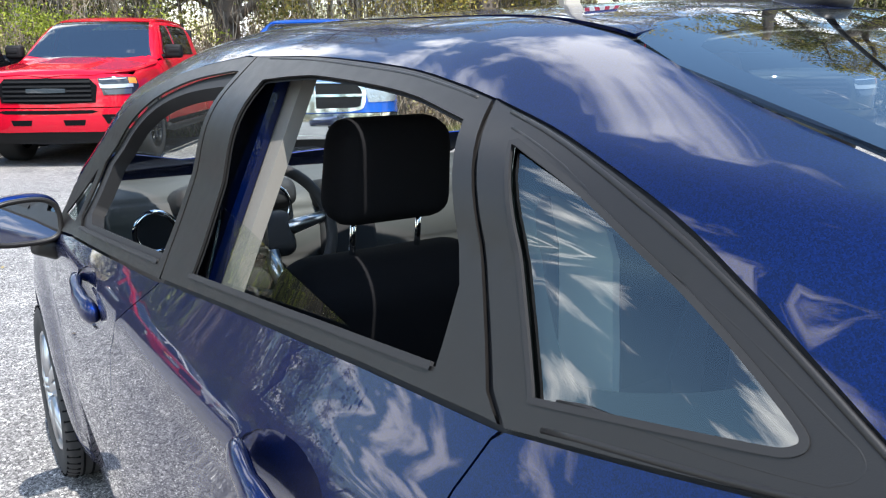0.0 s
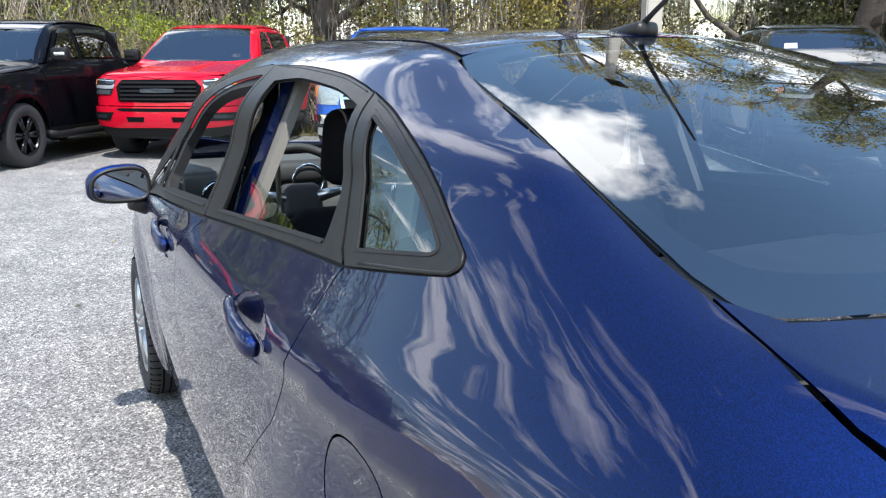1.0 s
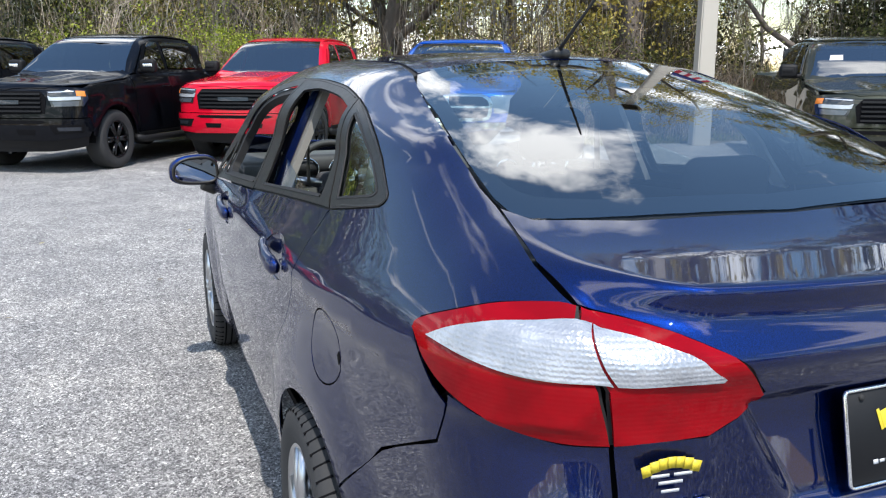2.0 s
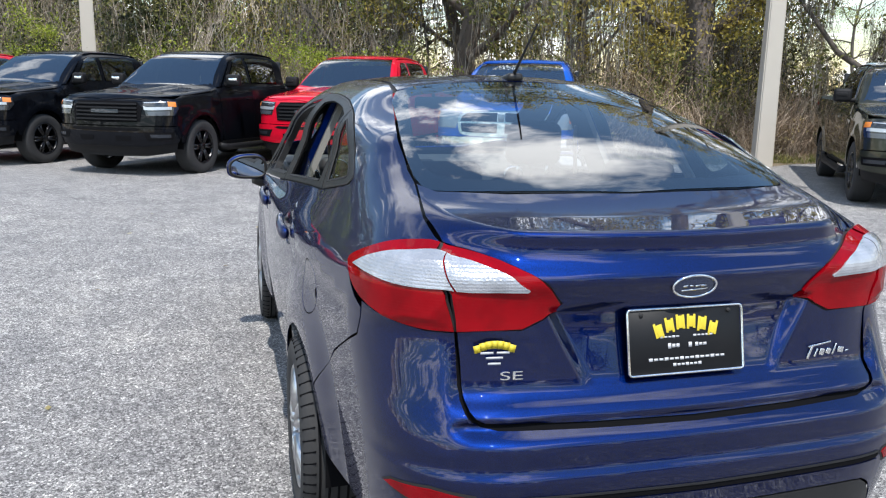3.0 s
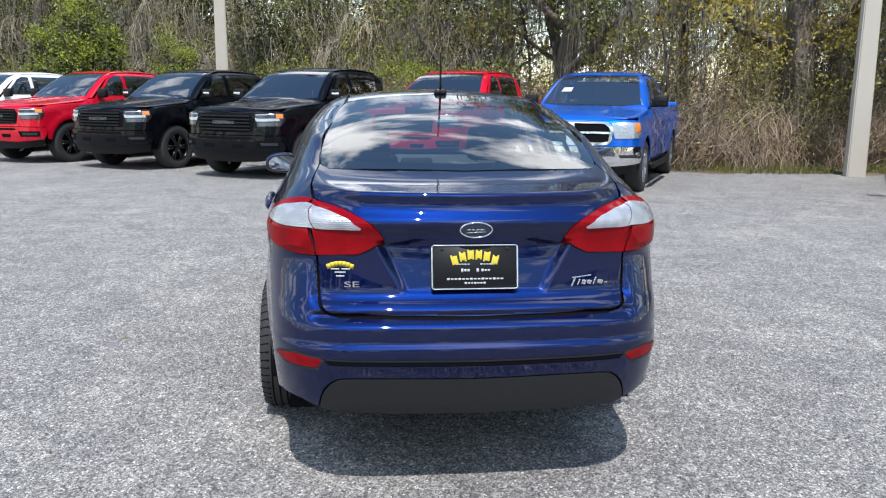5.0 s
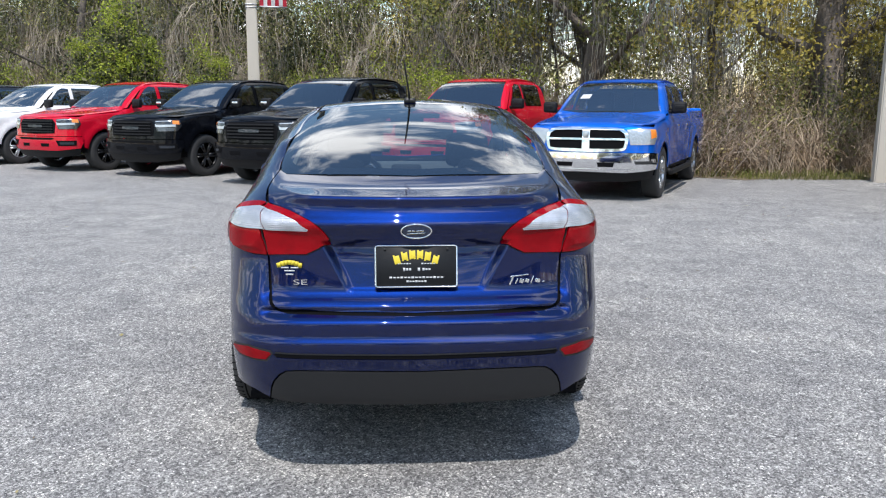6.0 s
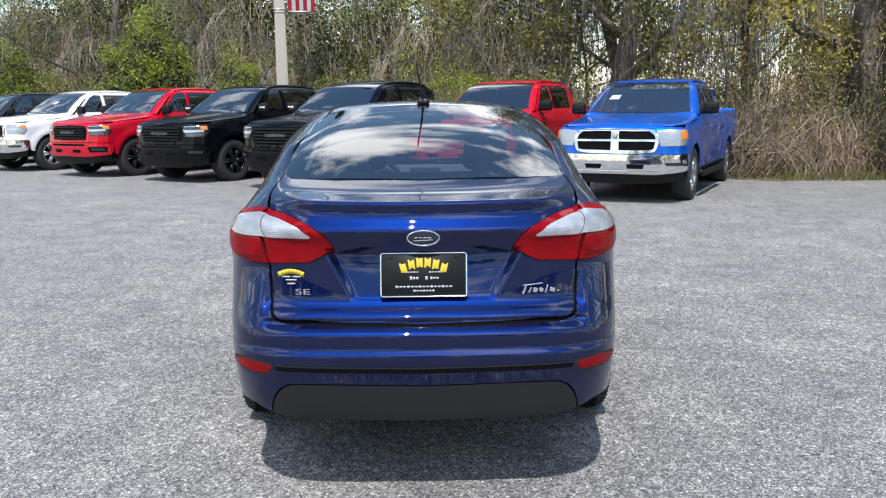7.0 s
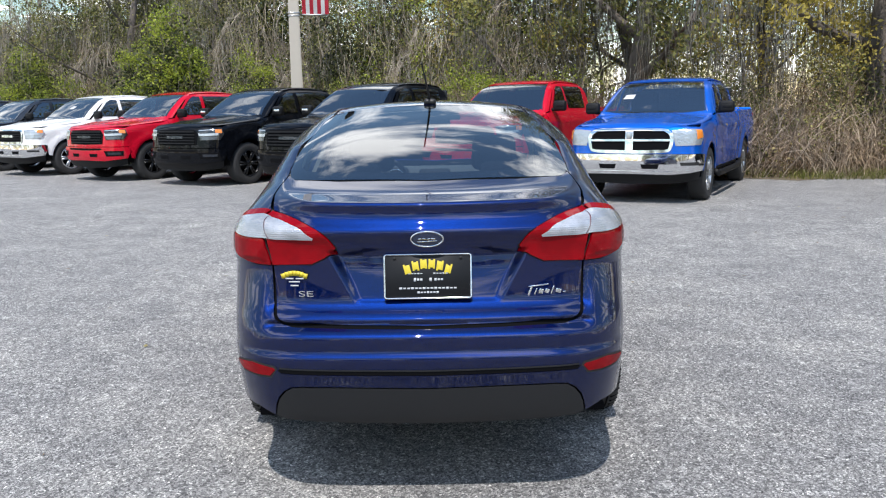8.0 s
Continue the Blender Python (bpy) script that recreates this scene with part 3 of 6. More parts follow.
for flip, hand in ((False, "driver"), (True, "passenger")):
    def skin(name, yz, mat, label="", view=LEFT, **more):
        return panel(name, side(*yz) if len(yz[0]) == 2 else yz, view, mat, sedan, label, mirror=flip, **more)

    handle_seat = [(1.41 + 0.125 * math.cos(a), 0.945 + 0.062 * math.sin(a)) for a in np.linspace(0, 2 * math.pi, 24)[:-1]]
    handle_seat_f = [(y + 1.03, z - 0.02) for y, z in handle_seat]
    skin("rear_door", [*belt, *front_cut[::-1][1:], *[(y, z) for y, z in rear_cut[::-1]]], NAVY, holes=[side(*handle_seat)])
    skin("front_door", [(2.025, 1.047), (2.4, 1.022), (2.75, 1.0), (2.98, 0.975), (3.06, 0.93), (3.10, 0.7), (3.08, 0.29), *front_cut[:-1]], NAVY, holes=[side(*handle_seat_f)])
    for seat in (handle_seat, handle_seat_f):
        cup = skin("handle_cup", seat, NAVY, raise_=-0.003, gap=-0.012, lip=0, cell=0.012)
        cy, cz = np.mean(seat, 0)
        turned = []
        for v, corner in zip(cup.data.vertices, [n.vector.copy() for n in cup.data.vertex_normals]):
            dy, dz = (v.co.y - cy) / 0.125, (v.co.z - cz) / 0.062
            deep = max(0.0, 1 - dy * dy - dz * dz)
            v.co.x -= math.copysign(0.014 * deep, v.co.x)
            turned.append(corner + Vector((0, -0.028 * dy / 0.125, -0.028 * dz / 0.062)) * (1.0 if deep > 0 else 0.0))
        cup.data.normals_split_custom_set_from_vertices([n.normalized() for n in turned])
    skin("front_fender", [(3.06, 0.93), (3.0, 0.99), (3.35, 0.97), (3.9, 0.86), (4.15, 0.76), (4.2, 0.55), (4.1, 0.40), *arc(AXLE_F, HUB, ARCH, 10, 170, 12), (3.12, 0.29), (3.08, 0.29), (3.10, 0.7)], NAVY)
    skin("sill", [(1.40, 0.285), (3.2, 0.285), (3.2, 0.215), (1.40, 0.215)], NAVY)
    fuel = [(0.915 + 0.103 * math.cos(a), 0.838 + 0.086 * math.sin(a)) for a in np.linspace(0, 2 * math.pi, 32)[:-1]]
    quarter = on_side(*[(y, z + (0.001 if z > 1.19 else -0.001)) for y, z in quarter_arc[::-1]], *[(y, z + 0.001) for y, z in door_arc[::-1]], (2.10, 1.429), (2.3, 1.411), (2.457, 1.382), (2.65, 1.312), (2.85, 1.219), (3.0, 1.10))
    quarter += on_top((-0.68, 3.10), (-0.61, 2.90), (-0.54, 2.62), (-0.48, 2.42), (-0.462, 2.1), (-0.456, 1.9), (-0.456, 1.6), (-0.462, 1.4), (-0.476, 1.263), (-0.510, 1.1), (-0.537, 0.94), (-0.556, 0.82), (-0.566, 0.73), (-0.573, 0.6), (-0.571, 0.53), (-0.584, 0.42), (-0.596, 0.33))
    quarter += [(-0.582, 0.220, 1.106), (-0.623, 0.25, 1.104), (-0.672, 0.30, 1.094), (-0.710, 0.350, 1.075), (-0.750, 0.45, 1.037), (-0.764, 0.458, 1.014), (-0.768, 0.36, 0.945), (-0.765, 0.32, 0.925), (-0.777, 0.348, 0.851), (-0.803, 0.586, 0.731)]
    arch = arc(AXLE_R, HUB, ARCH, 138, 0, 14)
    quarter += on_side(*arch, (1.42, 0.22), (1.57, 0.22), *rear_cut[::-1])
    skin("quarter_panel", quarter, NAVY, view=QUARTER, snap=True, holes=[on_side(*fuel)] if not flip else [], cell=0.026)
    if not flip:
        skin("fuel_door", fuel, NAVY, cell=0.02, gap=0.003)
        skin("fuel_door_notch", [(0.835, 0.842), (0.822, 0.855), (0.815, 0.84), (0.825, 0.822)], GAP, raise_=0.0015, cell=0.01, gap=0)
    # black window surrounds, doors and rear quarter
    skin("rear_door_frame", [*door_arc, (1.158, 1.139), (1.130, 1.119), (1.35, 1.106), (1.7, 1.080), (2.022, 1.053), (2.035, 1.1)], TRIM, "matt black window frame",
         holes=[side(*rear_door_open)], raise_=0.002, cell=0.02)
    skin("quarter_trim", [*quarter_arc, (1.152, 1.141)], TRIM, "matt black window frame",
         holes=[side(*quarter_open)], raise_=0.002, cell=0.02)
    skin("front_door_frame", [(2.047, 1.426), *flow([(2.10, 1.427), (2.3, 1.409), (2.457, 1.380), (2.65, 1.310), (2.85, 1.217), (3.0, 1.09)], 3), (2.98, 0.98), (2.75, 1.003), (2.4, 1.025), (2.027, 1.051), (2.039, 1.1)], TRIM, "matt black window frame",
         holes=[side(*front_door_open), side((2.79, 1.03), (2.93, 1.03), (2.77, 1.16))], raise_=0.002, cell=0.02)
    skin("quarter_glass", quarter_open, TINTED, "tinted fixed quarter window", raise_=-0.004, gap=-0.004, lip=0, cell=0.02)
    skin("quarter_seal", [(y, z) for y, z in quarter_open], RUBBER, raise_=0.0035, gap=-0.002, cell=0.012, holes=[side(*[(1.07 + (y - 1.07) * 0.985, 1.225 + (z - 1.225) * 0.98) for y, z in quarter_open])])
    skin("quarter_border", [(1.0715 + (y - 1.0715) * 1.02, 1.23 + (z - 1.23) * 1.02) for y, z in quarter_open], FRIT, raise_=-0.009, gap=0, lip=0, cell=0.016, holes=[side(*quarter_clear)])
    for run, inset, thick in ((quarter_arc, 0.007, 0.0035), (quarter_arc, 0.030, 0.0022), (door_arc, 0.006, 0.003)):
        mid_y, mid_z = (1.07, 1.22) if run is quarter_arc else (1.65, 1.20)
        inner_run = [(y + (mid_y - y) * inset / max(math.hypot(mid_y - y, mid_z - z), 0.05), z + (mid_z - z) * inset / max(math.hypot(mid_y - y, mid_z - z), 0.05)) for y, z in run[1:-1]]
        bm = bmesh.new()
        tube(bm, [(x if not flip else -x, y, z) for x, y, z in on_side(*inner_run)], thick, 8)
        part("trim_bead", bm, TRIM, sedan)
    skin("sail_glass", [(2.785, 1.025), (2.935, 1.025), (2.765, 1.165)], TINTED, raise_=-0.004, lip=0, cell=0.03)
    skin("trim_backing", [(2.05, 1.432), (1.8, 1.432), (1.537, 1.418), (1.32, 1.386), (1.185, 1.357), (1.035, 1.311), (0.935, 1.262), (0.835, 1.210), (0.806, 1.188), (0.815, 1.163), (0.85, 1.155), (1.12, 1.108), (1.35, 1.096), (2.02, 1.043)], RUBBER, raise_=-0.006, gap=0, lip=0, cell=0.025,
         holes=[side(*rear_door_open), side(*quarter_open)])
    # lowered glass: only a wedge stands above the rear door's waist
    upright = lambda p: body(np.stack([p[:, 0] + 0.07 * (p[:, 2] - 1.08), p[:, 1], p[:, 2]], 1))
    skin("rear_door_glass", [(1.935, 1.195), (1.90, 1.075), (1.36, 1.11), (1.40, 1.122), (1.62, 1.150), (1.80, 1.178)], GLASS, "half-lowered clear door window", f=upright, raise_=-0.026, gap=0, lip=0.004, cell=0.03)
    skin("belt_seal", [(1.24, 1.131), (1.468, 1.114), (1.9, 1.080), (1.895, 1.088), (1.468, 1.122), (1.24, 1.139)], RUBBER, raise_=0.005, gap=0, cell=0.02)
    skin("belt_seal", [(2.07, 1.068), (2.47, 1.040), (2.70, 1.025), (2.70, 1.033), (2.47, 1.048), (2.07, 1.076)], RUBBER, raise_=0.005, gap=0, cell=0.02)
    skin("side_liner", [(0.75, 0.62), (0.75, 1.08), (1.12, 1.08), (2.02, 1.02), (3.0, 0.95), (3.9, 0.8), (3.9, 0.62), (3.2, 0.62), (3.1, 0.24), (1.5, 0.24), (1.4, 0.62)], GAP, raise_=-0.02, gap=0, lip=0, cell=0.06)
    s = 1 if flip else -1

    # wheels
    for axle, track in ((AXLE_R, 0.764), (AXLE_F, 0.755)):
        wheel = new("wheel")
        wheel.parent = sedan
        wheel.matrix_local = pose(s * track, axle, HUB)
        bm = bmesh.new()
        lathe(bm, [(0.205, -0.088), (0.235, -0.098), (0.275, -0.100), (0.300, -0.090), (0.309, -0.070), (0.310, 0), (0.309, 0.070), (0.300, 0.090), (0.275, 0.100), (0.235, 0.098), (0.205, 0.088)], 56)
        tyre = part("tyre", bm, TYRE, wheel)
        for groove in (-0.045, -0.015, 0.015, 0.045):
            bm = bmesh.new()
            lathe(bm, [(0.3085, groove - 0.004), (0.3115, groove - 0.0035), (0.3115, groove + 0.0035), (0.3085, groove + 0.004)], 56)
            part("tread_groove", bm, GAP, tyre)
        bm = bmesh.new()
        for k in range(52):
            a = 2 * math.pi * k / 52
            for sx in (-1, 1):
                m = pose(0, 0, 0, 0, 0, 0) @ Matrix.Rotation(a, 4, "X") @ pose(sx * 0.076, 0, 0.3012, 0, sx * 24, 8)
                bmesh.ops.create_cube(bm, size=1.0, matrix=m @ Matrix.Diagonal((0.042, 0.005, 0.010, 1)))
        part("tread", bm, GAP, tyre, smooth=False)["kind"] = "stuff"
        bm = bmesh.new()
        o = s * 0.06
        lathe(bm, [(0.212, s * 0.085), (0.205, s * 0.092), (0.195, s * 0.085), (0.19, o), (0.188, -o), (0.212, -s * 0.085)], 48)
        rim = part("rim", bm, ALLOY, wheel, "silver alloy rim")
        for k in range(10):
            bm = bmesh.new()
            a = 2 * math.pi * (k // 2) / 5 + (0.17 if k % 2 else -0.17)
            tube(bm, [(o * 1.35, 0.05 * math.cos(a), 0.05 * math.sin(a)), (o * 1.4, 0.12 * math.cos(a), 0.12 * math.sin(a)), (o * 1.25, 0.195 * math.cos(a), 0.195 * math.sin(a))], [0.022, 0.018, 0.016], 8)
            part("spoke", bm, ALLOY, rim)
        bm = bmesh.new()
        lathe(bm, [(0.0, s * 0.085), (0.03, s * 0.085), (0.055, s * 0.075), (0.06, 0)], 24)
        part("hub_cap", bm, ALLOY, rim)
        bm = bmesh.new()
        lathe(bm, [(0.0, 0), (0.13, 0), (0.13, -s * 0.02), (0, -s * 0.02)], 32)
        part("brake_disc", bm, ALLOY, wheel)
        bm = bmesh.new()
        cup = [(0.0, -s * 0.26), (ARCH - 0.01, -s * 0.26), (ARCH + 0.005, -s * 0.05), (ARCH + 0.008, s * 0.035)]
        lathe(bm, cup, 40)
        bmesh.ops.bisect_plane(bm, geom=bm.verts[:] + bm.edges[:] + bm.faces[:], plane_co=(0, 0, -0.06), plane_no=(0, 0, -1), clear_outer=True)
        part("wheel_well", bm, GAP, wheel)

    # door handles
    for y0, z0 in ((1.41, 0.948), (2.44, 0.926)):
        ob = new("door_handle")
        ob.parent = sedan
        px, _ = cast(np.array([[s * 2.0, y0, z0]]), np.array([[-s * 1.0, 0, 0]]), 2.0)
        x0 = float(px[0, 0])
        ob.matrix_local = pose(x0, y0, z0)
        bm = bmesh.new()
        pts = [(s * (0.002 + 0.026 * math.sin(math.pi * t) ** 0.7), 0.105 - 0.21 * t, 0.004 + 0.016 * math.cos(math.pi * t)) for t in np.linspace(0, 1, 11)]
        tube(bm, pts, [0.012] + [0.021] * 4 + [0.026] * 3 + [0.028, 0.025, 0.014], 14)
        bmesh.ops.scale(bm, vec=(0.66, 1, 1), verts=bm.verts)
        part("grip", bm, NAVY, ob)

    # door mirror
    mirror_ob = new("door_mirror")
    mirror_ob.parent = sedan
    mirror_ob.matrix_local = pose(s * 0.935, 2.90, 1.02, 0, 0, -s * 10)
    bm = bmesh.new()
    bmesh.ops.create_icosphere(bm, subdivisions=4, radius=1.0)
    for v in bm.verts:
        x, y, z = v.co
        k = 1.0 if y > 0 else 0.25
        x2 = abs(x) ** 0.75 * (1 if x > 0 else -1)
        z2 = abs(z) ** 0.8 if z > 0 else -0.86 * abs(z) ** 0.5
        v.co = Vector((0.108 * x2, 0.085 * y * k, 0.073 * z2 * (1 - 0.12 * s * x)))
    housing = part("housing", bm, NAVY, mirror_ob, "navy mirror housing")
    bm = bmesh.new()
    rim_pts = [(0.095 * abs(math.cos(a)) ** 0.75 * (1 if math.cos(a) > 0 else -1), -0.024, (0.060 * abs(math.sin(a)) ** 0.8 if math.sin(a) > 0 else -0.051 * abs(math.sin(a)) ** 0.5) * (1 - 0.12 * s * math.cos(a))) for a in np.linspace(0, 2 * math.pi, 41)[:-1]]
    vs = [bm.verts.new(p) for p in rim_pts]
    bm.faces.new(vs)
    part("mirror_glass", bm, MIRROR, mirror_ob, "mirror pane", smooth=False)
    bm = bmesh.new()
    tube(bm, rim_pts, 0.007, 8, True)
    part("mirror_rim", bm, TRIM, mirror_ob)
    bm = bmesh.new()
    tube(bm, [(-s * 0.05, 0.02, -0.06), (-s * 0.09, 0.03, -0.085), (-s * 0.16, 0.04, -0.10)], [0.035, 0.03, 0.035], 12)
    part("mirror_foot", bm, TRIM, mirror_ob)

    # tail lamp: outer half on the quarter panel, inner half on the boot lid
    lamp = new("tail_lamp")
    lamp.parent = sedan
    outer = [(-0.762, 0.455, 1.016), (-0.750, 0.445, 1.034), (-0.710, 0.345, 1.073), (-0.672, 0.295, 1.091), (-0.623, 0.248, 1.101), (-0.581, 0.215, 1.102), (-0.573, 0.165, 1.0), (-0.569, 0.128, 0.911), (-0.63, 0.16, 0.911), (-0.69, 0.207, 0.921), (-0.749, 0.316, 0.952)]
    inner = [(-0.577, 0.211, 1.102), (-0.526, 0.17, 1.091), (-0.474, 0.126, 1.076), (-0.422, 0.086, 1.058), (-0.365, 0.074, 1.019), (-0.330, 0.083, 0.974), (-0.334, 0.089, 0.961), (-0.371, 0.089, 0.938), (-0.419, 0.093, 0.915), (-0.566, 0.124, 0.911), (-0.568, 0.145, 1.0)]
    white_o = [(-0.752, 0.395, 1.018), (-0.730, 0.34, 1.046), (-0.692, 0.27, 1.070), (-0.655, 0.225, 1.080), (-0.62, 0.20, 1.084), (-0.577, 0.175, 1.084), (-0.5725, 0.12, 1.008), (-0.645, 0.16, 1.007), (-0.693, 0.21, 1.008), (-0.73, 0.28, 1.013), (-0.752, 0.39, 1.016)]
    white_i = [(-0.579, 0.172, 1.084), (-0.531, 0.135, 1.071), (-0.481, 0.098, 1.055), (-0.407, 0.081, 1.014), (-0.411, 0.083, 1.008), (-0.48, 0.092, 1.009), (-0.572, 0.11, 1.008)]
    outer, inner = flow(outer[:6]) + outer[6:7] + flow(outer[7:] + outer[:1]), flow(inner[:6]) + inner[6:]
    white_o, white_i = flow(white_o[:6]) + flow(white_o[6:]), flow(white_i[:4]) + white_i[4:]
    for name, shape, mat, up, label in (("lens", outer, LENS_RED, 0.006, "red lamp lens"), ("lens", inner, LENS_RED, 0.006, "red lamp lens"), ("clear_lens", white_o, LENS_CLEAR, 0.0105, "clear ribbed lamp lens"), ("clear_lens", white_i, LENS_CLEAR, 0.0105, "clear ribbed lamp lens")):
        panel(name, shape, LAMP, mat, lamp, label, mirror=flip, raise_=up, cell=0.009, gap=0.001, lip=0.014, snap=True)
    for name, shape in (("lamp_seal", outer), ("lamp_seal", inner)):
        panel(name, shape, LAMP, RUBBER, lamp, mirror=flip, raise_=-0.004, cell=0.02, gap=-0.004, lip=0, snap=True)
    # rear reflector
    panel("reflector", [(-0.722, 0.175, 0.540), (-0.708, 0.15, 0.553), (-0.634, 0.057, 0.568), (-0.544, 0.011, 0.558), (-0.536, 0.008, 0.550), (-0.560, 0.016, 0.526), (-0.61, 0.045, 0.523), (-0.68, 0.107, 0.526)], LAMP, LENS_RED, sedan, "red reflector in the bumper", mirror=flip, raise_=0.003, cell=0.014)
    panel("reflector_seat", [(-0.732, 0.18, 0.541), (-0.712, 0.15, 0.560), (-0.634, 0.057, 0.576), (-0.534, 0.011, 0.566), (-0.524, 0.008, 0.552), (-0.556, 0.016, 0.517), (-0.61, 0.045, 0.514), (-0.69, 0.107, 0.518)], LAMP, RUBBER, sedan, mirror=flip, raise_=0.001, cell=0.02, lip=0)
    # inner door card and pillars, and the deep black seal inside the front door's opening
    cy, cz = np.mean(front_door_open, 0)
    skin("door_seal", [(cy + (y - cy) * 1.06, cz + (z - cz) * 1.06) for y, z in front_door_open], RUBBER, raise_=-0.008, lip=0.03, gap=0, cell=0.03,
         holes=[side(*[(cy - 0.012 + (y - cy) * 0.90, cz - 0.008 + (z - cz) * 0.90) for y, z in front_door_open])])
    skin("door_card", [(1.2, 0.4), (1.2, 1.10), (2.0, 1.05), (2.0, 0.35)], DASH, raise_=-0.10, lip=0, cell=0.08)
    skin("door_card", [(2.08, 0.35), (2.08, 1.05), (2.9, 1.0), (3.2, 0.97), (3.2, 0.35)], DASH, raise_=-0.10, lip=0, cell=0.08)
    for name, foot, head, mat, text in (("pillar_trim", (0.742, 1.872, 2.10, 1.03), (0.556, 1.900, 2.10, 1.428), PILLAR_GREY, "grey pillar trim"), ("pillar_body", (0.774, 1.915, 2.10, 1.02), (0.584, 1.945, 2.10, 1.430), NAVY, "")):
        bm = bmesh.new()
        ends = [[bm.verts.new((s * (x - d), y, z)) for d, y in ((0, y0), (0, y1), (0.025, y1), (0.025, y0))] for x, y0, y1, z in (foot, head)]
        for k in range(4):
            bm.faces.new((ends[0][k], ends[0][(k + 1) % 4], ends[1][(k + 1) % 4], ends[1][k]))
        bm.faces.new(ends[0])
        bm.faces.new(ends[1])
        bmesh.ops.recalc_face_normals(bm, faces=bm.faces[:])
        part(name, bm, mat, sedan, text, smooth=False)
    skin("pillar_trim", [(1.25, 1.36), (1.14, 1.14), (1.07, 1.14), (1.16, 1.33)], GREY_TRIM, "light grey pillar trim", raise_=-0.07, lip=0.01, cell=0.04)

# roof, glass and boot lid
roof = both([(0, 1.300, 1.5), (-0.25, 1.292, 1.5), (-0.463, 1.265, 1.45), (-0.443, 1.6, 1.47), (-0.443, 1.9, 1.48), (-0.467, 2.38, 1.46), (-0.3, 2.50, 1.46), (0, 2.56, 1.46)])
panel("roof", roof, TOP, NAVY, sedan, cell=0.035)
gutter = [(-0.476, 1.265, 1.43), (-0.45, 1.6, 1.46), (-0.45, 1.9, 1.48), (-0.47, 2.4, 1.46), (-0.446, 2.37, 1.46), (-0.438, 1.9, 1.48), (-0.438, 1.6, 1.47), (-0.455, 1.268, 1.45)]
for flip in (False, True):
    panel("roof_gutter", gutter, TOP, RUBBER, sedan, mirror=flip, raise_=-0.006, gap=-0.003, lip=0, cell=0.03)
rear_pane = both([(0, 1.290, 1.5), (-0.25, 1.282, 1.5), (-0.468, 1.260, 1.45), (-0.532, 0.94, 1.3), (-0.560, 0.73, 1.25), (-0.568, 0.60, 1.2), (-0.565, 0.53, 1.2), (-0.53, 0.465, 1.19), (-0.35, 0.415, 1.18), (0, 0.390, 1.18)], True)
rear_clear = both([(0, 1.235, 1.5), (-0.25, 1.228, 1.5), (-0.425, 1.205, 1.45), (-0.487, 0.94, 1.3), (-0.522, 0.73, 1.25), (-0.528, 0.62, 1.2), (-0.515, 0.56, 1.2), (-0.47, 0.515, 1.19), (-0.33, 0.472, 1.18), (0, 0.448, 1.18)], True)
rim_xy = np.array([(x, y) for x, y, _ in rear_pane])
rim_z = np.array([p[2] for p in on_top(*[tuple(q) for q in rim_xy])])


def sheet_terms(x, y):
    return np.stack([y ** 0, y, y * y, y ** 3, x * x, x * x * y, x ** 4], 1)


sheet_fit = np.linalg.lstsq(sheet_terms(*rim_xy.T), rim_z, rcond=None)[0]


def rear_sheet(p):
    """Height over the rear window's smooth sheet."""
    return p[:, 2] - sheet_terms(p[:, 0], p[:, 1]) @ sheet_fit


panel("rear_window", rear_pane, TOP, REAR_GLASS, sedan, "tinted rear window", f=rear_sheet, raise_=0.001, cell=0.03, gap=0.002, lip=0.004)
panel("window_border", rear_pane, TOP, FRIT, sedan, f=rear_sheet, holes=[rear_clear], raise_=-0.005, cell=0.025, lip=0)
windscreen = both([(0, 2.58, 1.45), (-0.30, 2.52, 1.45), (-0.47, 2.42, 1.45), (-0.53, 2.62, 1.4), (-0.60, 2.90, 1.3), (-0.66, 3.15, 1.1), (-0.4, 3.30, 1.08), (0, 3.36, 1.06)])
panel("windscreen", windscreen, TOP, GLASS, sedan, "clear windscreen", cell=0.05, lip=0.004)
hood = both([(0, 3.37, 1.0), (-0.4, 3.31, 1.0), (-0.68, 3.15, 1.0), (-0.70, 3.6, 0.95), (-0.60, 4.0, 0.9), (-0.4, 4.2, 0.8), (0, 4.27, 0.75)])
panel("bonnet", hood, TOP, NAVY, sedan, cell=0.06)
nose = both([(0, 4.3, 0.74), (-0.42, 4.25, 0.74), (-0.68, 4.1, 0.72), (-0.72, 4.1, 0.55), (-0.70, 4.1, 0.24), (0, 4.3, 0.22)])
panel("front_bumper", nose, Along((0, -1, 0)), NAVY, sedan, cell=0.06, far=7.0)
lid = both([(0, 0.383, 1.175), (-0.35, 0.409, 1.178), (-0.53, 0.458, 1.182), (-0.566, 0.525, 1.188), (-0.580, 0.42, 1.166), (-0.592, 0.33, 1.147), (-0.5765, 0.220, 1.106), (-0.526, 0.17, 1.094), (-0.474, 0.126, 1.079), (-0.422, 0.086, 1.061), (-0.363, 0.074, 1.021), (-0.325, 0.083, 0.974),
            (-0.330, 0.089, 0.958), (-0.369, 0.09, 0.935), (-0.419, 0.093, 0.912), (-0.565, 0.124, 0.908), (-0.560, 0.115, 0.84), (-0.558, 0.108, 0.784), (-0.556, 0.092, 0.758), (-0.550, 0.062, 0.736), (-0.539, 0.046, 0.723), (-0.52, 0.041, 0.714), (-0.48, 0.035, 0.709), (-0.268, 0.018, 0.704), (0, 0.009, 0.701)])
